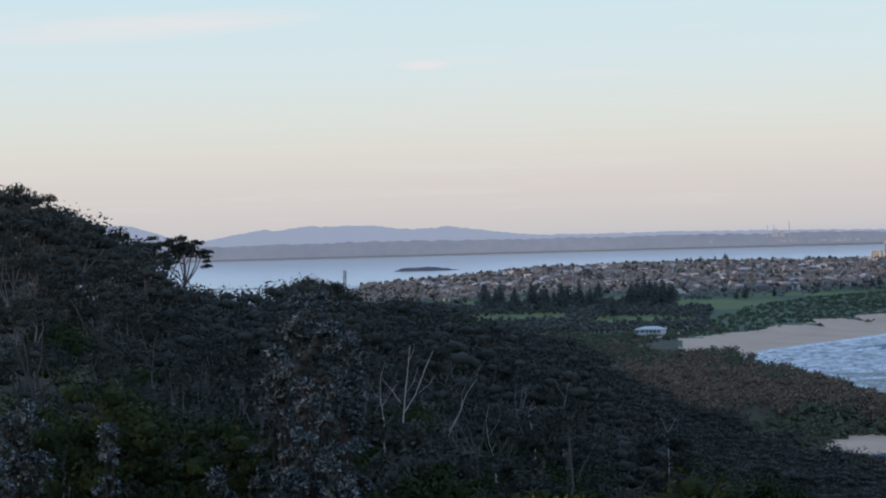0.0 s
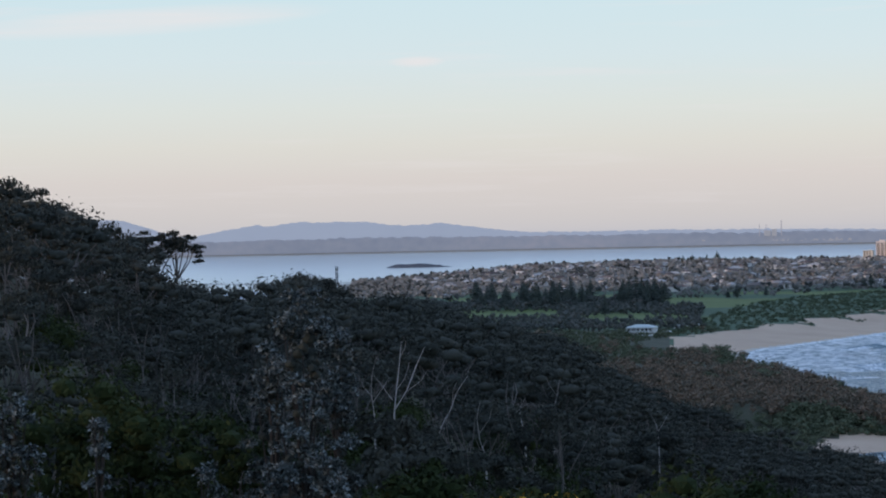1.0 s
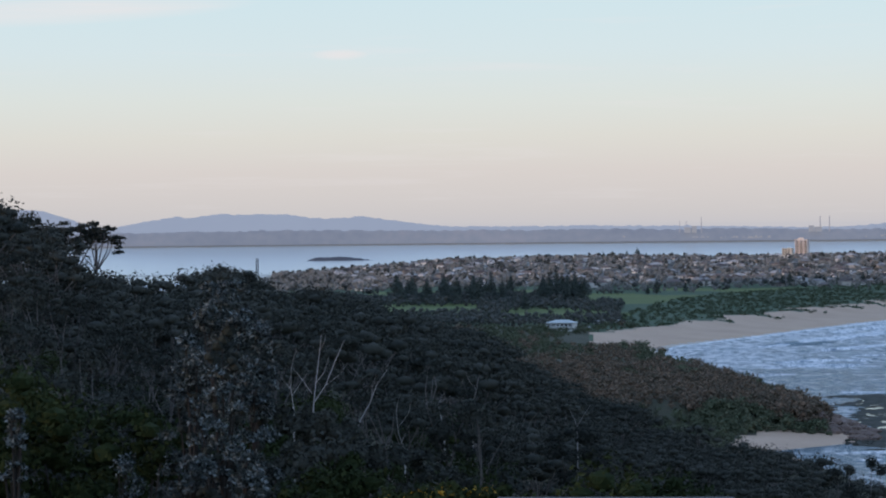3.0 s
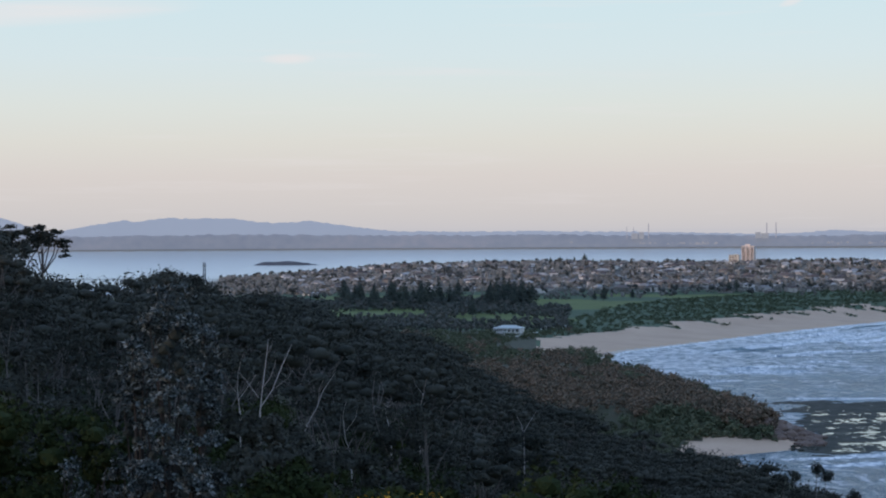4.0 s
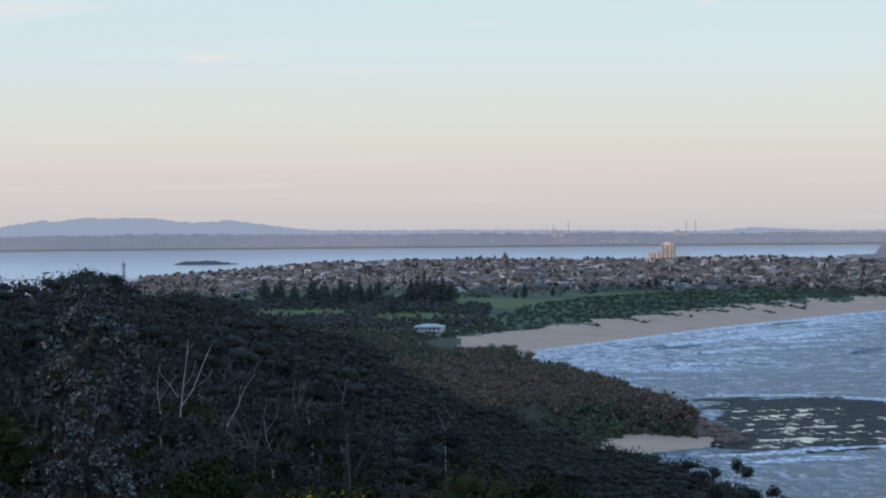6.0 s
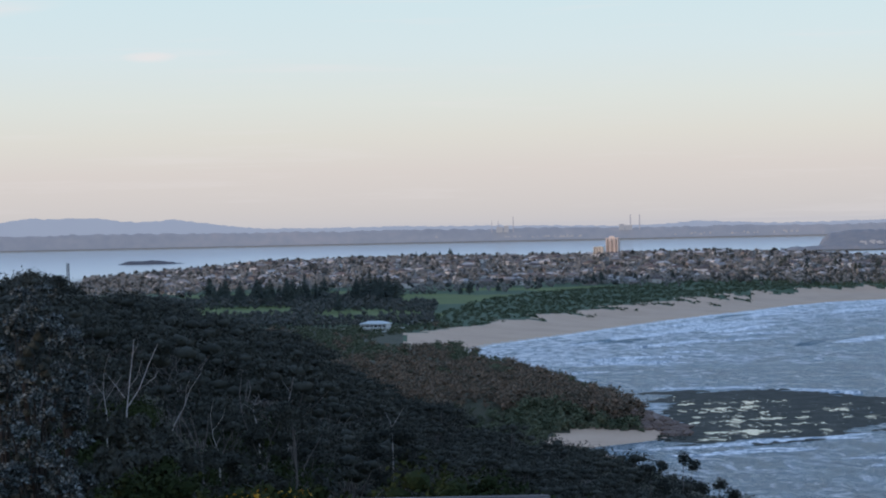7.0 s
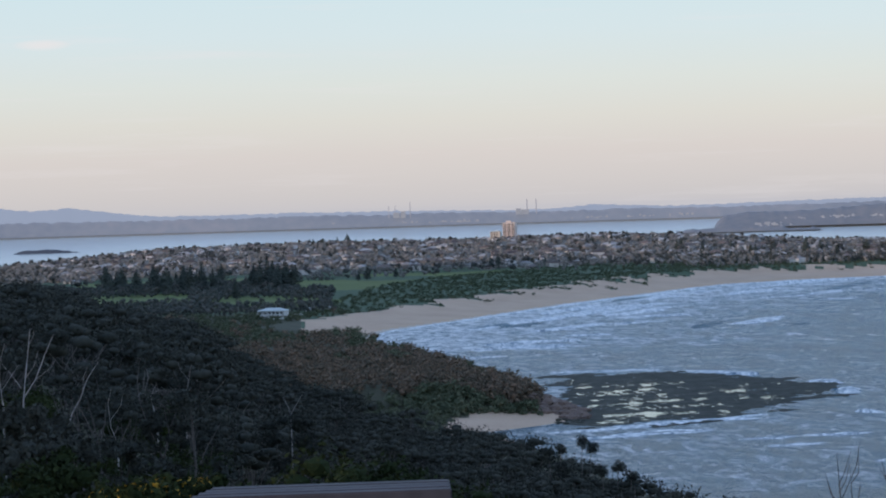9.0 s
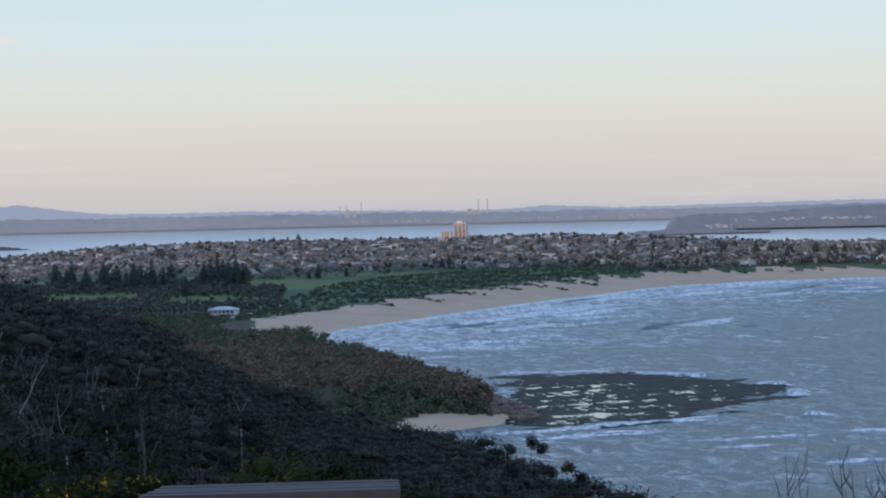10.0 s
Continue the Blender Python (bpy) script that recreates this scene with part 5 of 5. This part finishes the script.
for i, (px_, d_, py_, w_, n_) in enumerate(((205, 40, 512, 1.05, 1500), (150, 41, 600, 0.85, 900), (262, 42, 575, 0.8, 900), (-152, 36, 715, 0.32, 260), (-300, 38, 690, 0.75, 700),
                                            (-345, 37, 740, 0.6, 400), (30, 38, 800, 0.6, 350), (240, 36, 800, 0.7, 400))):
    x_, y_, z_, _ = ground_at(px_, d_)
    h_ = float(rise(py_, d_)) - z_
    cr_, in_, tw_ = banksia(800 + i, h_, w_, int(n_ * 2.6))
    top = new("banksia")
    top.matrix_world = Matrix.Translation((x_, y_, z_))
    tagged(top, "tall silver-green banksia with whorled pale leaves" if i < 3 else "small silver-green banksia with whorled pale leaves", "shrub", "banksias below the lookout")
    tagged(part("leaves", cr_, M_BANKSIA, top), kind="stuff")
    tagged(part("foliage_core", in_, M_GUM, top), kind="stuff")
    tagged(part("branchwork", tw_, M_STEM, top, "", True), kind="stuff")

M_FLOWER = material("wattle_blossom", [(0.35, 0.20, 0.02), (0.50, 0.30, 0.03)], rough=0.8, scale=3.0, island=0.4)
OLIVE = [(905, 33, 816, 1.05), (860, 32, 838, 0.8), (960, 34, 830, 0.9), (1000, 33, 850, 0.8), (800, 30, 868, 0.7), (720, 30, 850, 0.5), (740, 26, 884, 0.45), (-60, 44, 690, 1.3), (-10, 46, 720, 1.2), (-120, 45, 705, 1.3), (-220, 44, 640, 1.5), (-180, 46, 660, 1.3), (420, 40, 800, 0.8), (470, 38, 850, 0.7), (1060, 34, 870, 0.8), (1150, 38, 885, 0.9), (360, 36, 850, 0.7), (-360, 47, 650, 1.3), (50, 44, 700, 1.1)]
BLOSSOM = [(545, 27, 868, 0.45), (590, 28, 866, 0.4), (495, 27, 872, 0.4), (660, 28, 858, 0.35), (630, 27, 880, 0.5)]
FOOT = [(362, 99, 714, 1.2), (328, 100, 716, 1.1), (398, 101, 738, 1.2), (436, 98, 770, 1.2), (590, 122, 754, 1.3), (640, 142, 714, 1.2), (825, 160, 762, 2.0), (520, 110, 792, 1.2), (470, 100, 790, 1.3)]
WATTLES = [(*w_, 0) for w_ in OLIVE] + [(*w_, 1) for w_ in BLOSSOM] + [(*w_, 2) for w_ in FOOT]
for i, (px_, d_, py_, sz_, yellow) in enumerate(WATTLES):
    x_, y_, z_, _ = ground_at(px_, d_)
    h_ = float(rise(py_, d_)) - z_
    r = np.random.RandomState(900 + i)
    n = 22
    c_ = np.stack([r.uniform(-1, 1, n) * sz_ * 0.75, r.uniform(-1, 1, n) * sz_ * 0.75, h_ - max(sz_ * 1.4, min(h_ - 0.3, 3.0)) * r.uniform(0.03, 1, n) ** 1.3], -1)
    c_[:, 2] -= 0.5 * (c_[:, 0] ** 2 + c_[:, 1] ** 2) / sz_
    q_ = r.uniform(0.25, 0.42, n) * sz_
    top = new("wattle_shrub")
    top.matrix_world = Matrix.Translation((x_, y_, z_))
    tagged(top, "flowering wattle shrub with small yellow blossom" if yellow == 1 else "dark round shrub at the foot of dead trunks" if yellow else "dense olive-green wattle shrub below the lookout", "shrub", "wattles below the lookout")
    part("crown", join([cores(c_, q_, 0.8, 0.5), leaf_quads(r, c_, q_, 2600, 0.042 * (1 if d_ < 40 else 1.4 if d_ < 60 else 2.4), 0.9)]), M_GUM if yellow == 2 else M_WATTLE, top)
    part("stem", join([tube([(0, 0, -0.4), (0.05, 0, max(0.3, h_ - sz_) * 0.6), tuple(c_[j])], [0.05, 0.04, 0.015], 5) for j in range(4)]), M_STEM, top, "", True)
    if yellow == 1:
        part("blossom", leaf_quads(r, c_[c_[:, 2] > np.median(c_[:, 2])], q_[c_[:, 2] > np.median(c_[:, 2])] * 1.1, 130, 0.03, 0.9), M_FLOWER, top, "yellow blossom heads")

# ---- tufted trees against the sea and bare saplings ----
for i, (px_, d_, py_, lean, n_) in enumerate(((1283, 300, 834, -0.3, 6), (1296, 300, 828, 0.3, 8), (1335, 296, 816, 0.2, 9), (1345, 297, 828, 0.6, 7), (1310, 297, 862, -0.4, 5), (1398, 285, 862, 0.1, 6), (1375, 285, 866, -0.2, 6), (1420, 280, 872, 0.2, 5))):
    x_, y_, z_, _ = ground_at(px_, d_)
    h_ = max(2.5, float(rise(py_, d_)) - z_)
    r = np.random.RandomState(950 + i)
    c_ = np.stack([lean + r.uniform(-0.45, 0.45, n_), r.uniform(-0.4, 0.4, n_), h_ - r.uniform(0.1, 1.6, n_)], -1)
    grow("tufted_tree", "tree", (M_GUM, M_BARK), "slim wind-bent tree with a small tufted crown", "tree", "tufted trees on the cliff edge", (x_, y_, z_), 0.0, 1.0,
         (to_mesh("tuft_crown", join([cores(c_, np.full(n_, 0.3), 0.9, 0.5), leaf_quads(r, c_, np.full(n_, 0.62), 620, 0.12, 1.0)]), M_GUM),
          to_mesh("tuft_trunk", join([tube([(0, 0, -0.5), (lean * 0.3, 0, h_ * 0.5), (lean, 0, h_ - 0.4)], [0.1, 0.07, 0.03], 5)]), M_BARK, True)))
M_TWIG = material("dark_twig_bark", [(0.035, 0.03, 0.03), (0.06, 0.05, 0.05)], scale=3.0, fine=30.0)
for i, (px_, d_, py_, n_) in enumerate(((1768, 22, 846, 5), (1860, 22, 842, 5), (1790, 23, 866, 4), (1935, 23, 862, 4), (1880, 22, 868, 4), (1915, 24, 886, 3))):
    x_, y_, z_, _ = ground_at(px_, d_)
    h_ = float(rise(py_, d_)) - z_
    r = np.random.RandomState(980 + i)
    top = new("bare_sapling")
    top.matrix_world = Matrix.Translation((x_, y_, z_))
    tagged(top, "leafless dark sapling with thin upright twigs", "sapling", "bare saplings at the cliff edge")
    part("stem", tube([(0, 0, -0.3), (0.02, 0, h_ * 0.5), (-0.01, 0, h_)], [0.008, 0.006, 0.002], 5), M_TWIG, top, "", True)
    for j in range(n_):
        z0 = h_ - r.uniform(0.12, 0.5)
        s_ = r.choice([-1, 1])
        part("twig", tube([(0, 0, z0), (s_ * 0.06, r.uniform(-0.05, 0.05), z0 + 0.1), (s_ * r.uniform(0.07, 0.12), 0, z0 + r.uniform(0.18, 0.34))], [0.005, 0.004, 0.0015], 5), M_TWIG, top)

# ---- timber plinth at the lookout's edge ----
DB = 10.0
plinth = new("lookout_plinth")
bx_, by_ = flat(871, DB + 0.16)
gz_ = ground_at(885, DB)[2]
TOPZ = float(rise(878, DB + 0.1))
plinth.matrix_world = Matrix.LocRotScale((float(bx_), float(by_), gz_), Euler((0, 0, radians(-1.5))), None)
tagged(plinth, "dark timber plinth with a lighter grey top board", "plinth")
hh = TOPZ - gz_
for k_, (y0, w_) in enumerate(((-0.135, 1.01), (-0.045, 0.99), (0.045, 0.97), (0.135, 0.95))):
    bm = bmesh.new()
    bmesh.ops.create_cube(bm, size=1.0)
    bmesh.ops.scale(bm, vec=(w_, 0.086, 0.045), verts=bm.verts)
    bmesh.ops.translate(bm, vec=(0.012 * k_, y0, hh - 0.0225 + 0.001 * (k_ % 2)), verts=bm.verts)
    bmesh.ops.bevel(bm, geom=bm.edges[:], offset=0.006, segments=2, affect="EDGES")
    me = bpy.data.meshes.new("top_board")
    bm.to_mesh(me); bm.free()
    me.materials.append(M_TIMBER)
    part("top_board", me, M_TIMBER, plinth, "lighter grey board")
part("body", box(0.0, 0.0, -0.1, 0.985, 0.33, hh + 0.055), M_TIMBER_SIDE, plinth, "darker timber body")
for sx_ in (-0.46, 0.46):
    part("leg", box(sx_, -0.175, -0.1, 0.09, 0.02, hh + 0.045), M_TIMBER_SIDE, plinth)
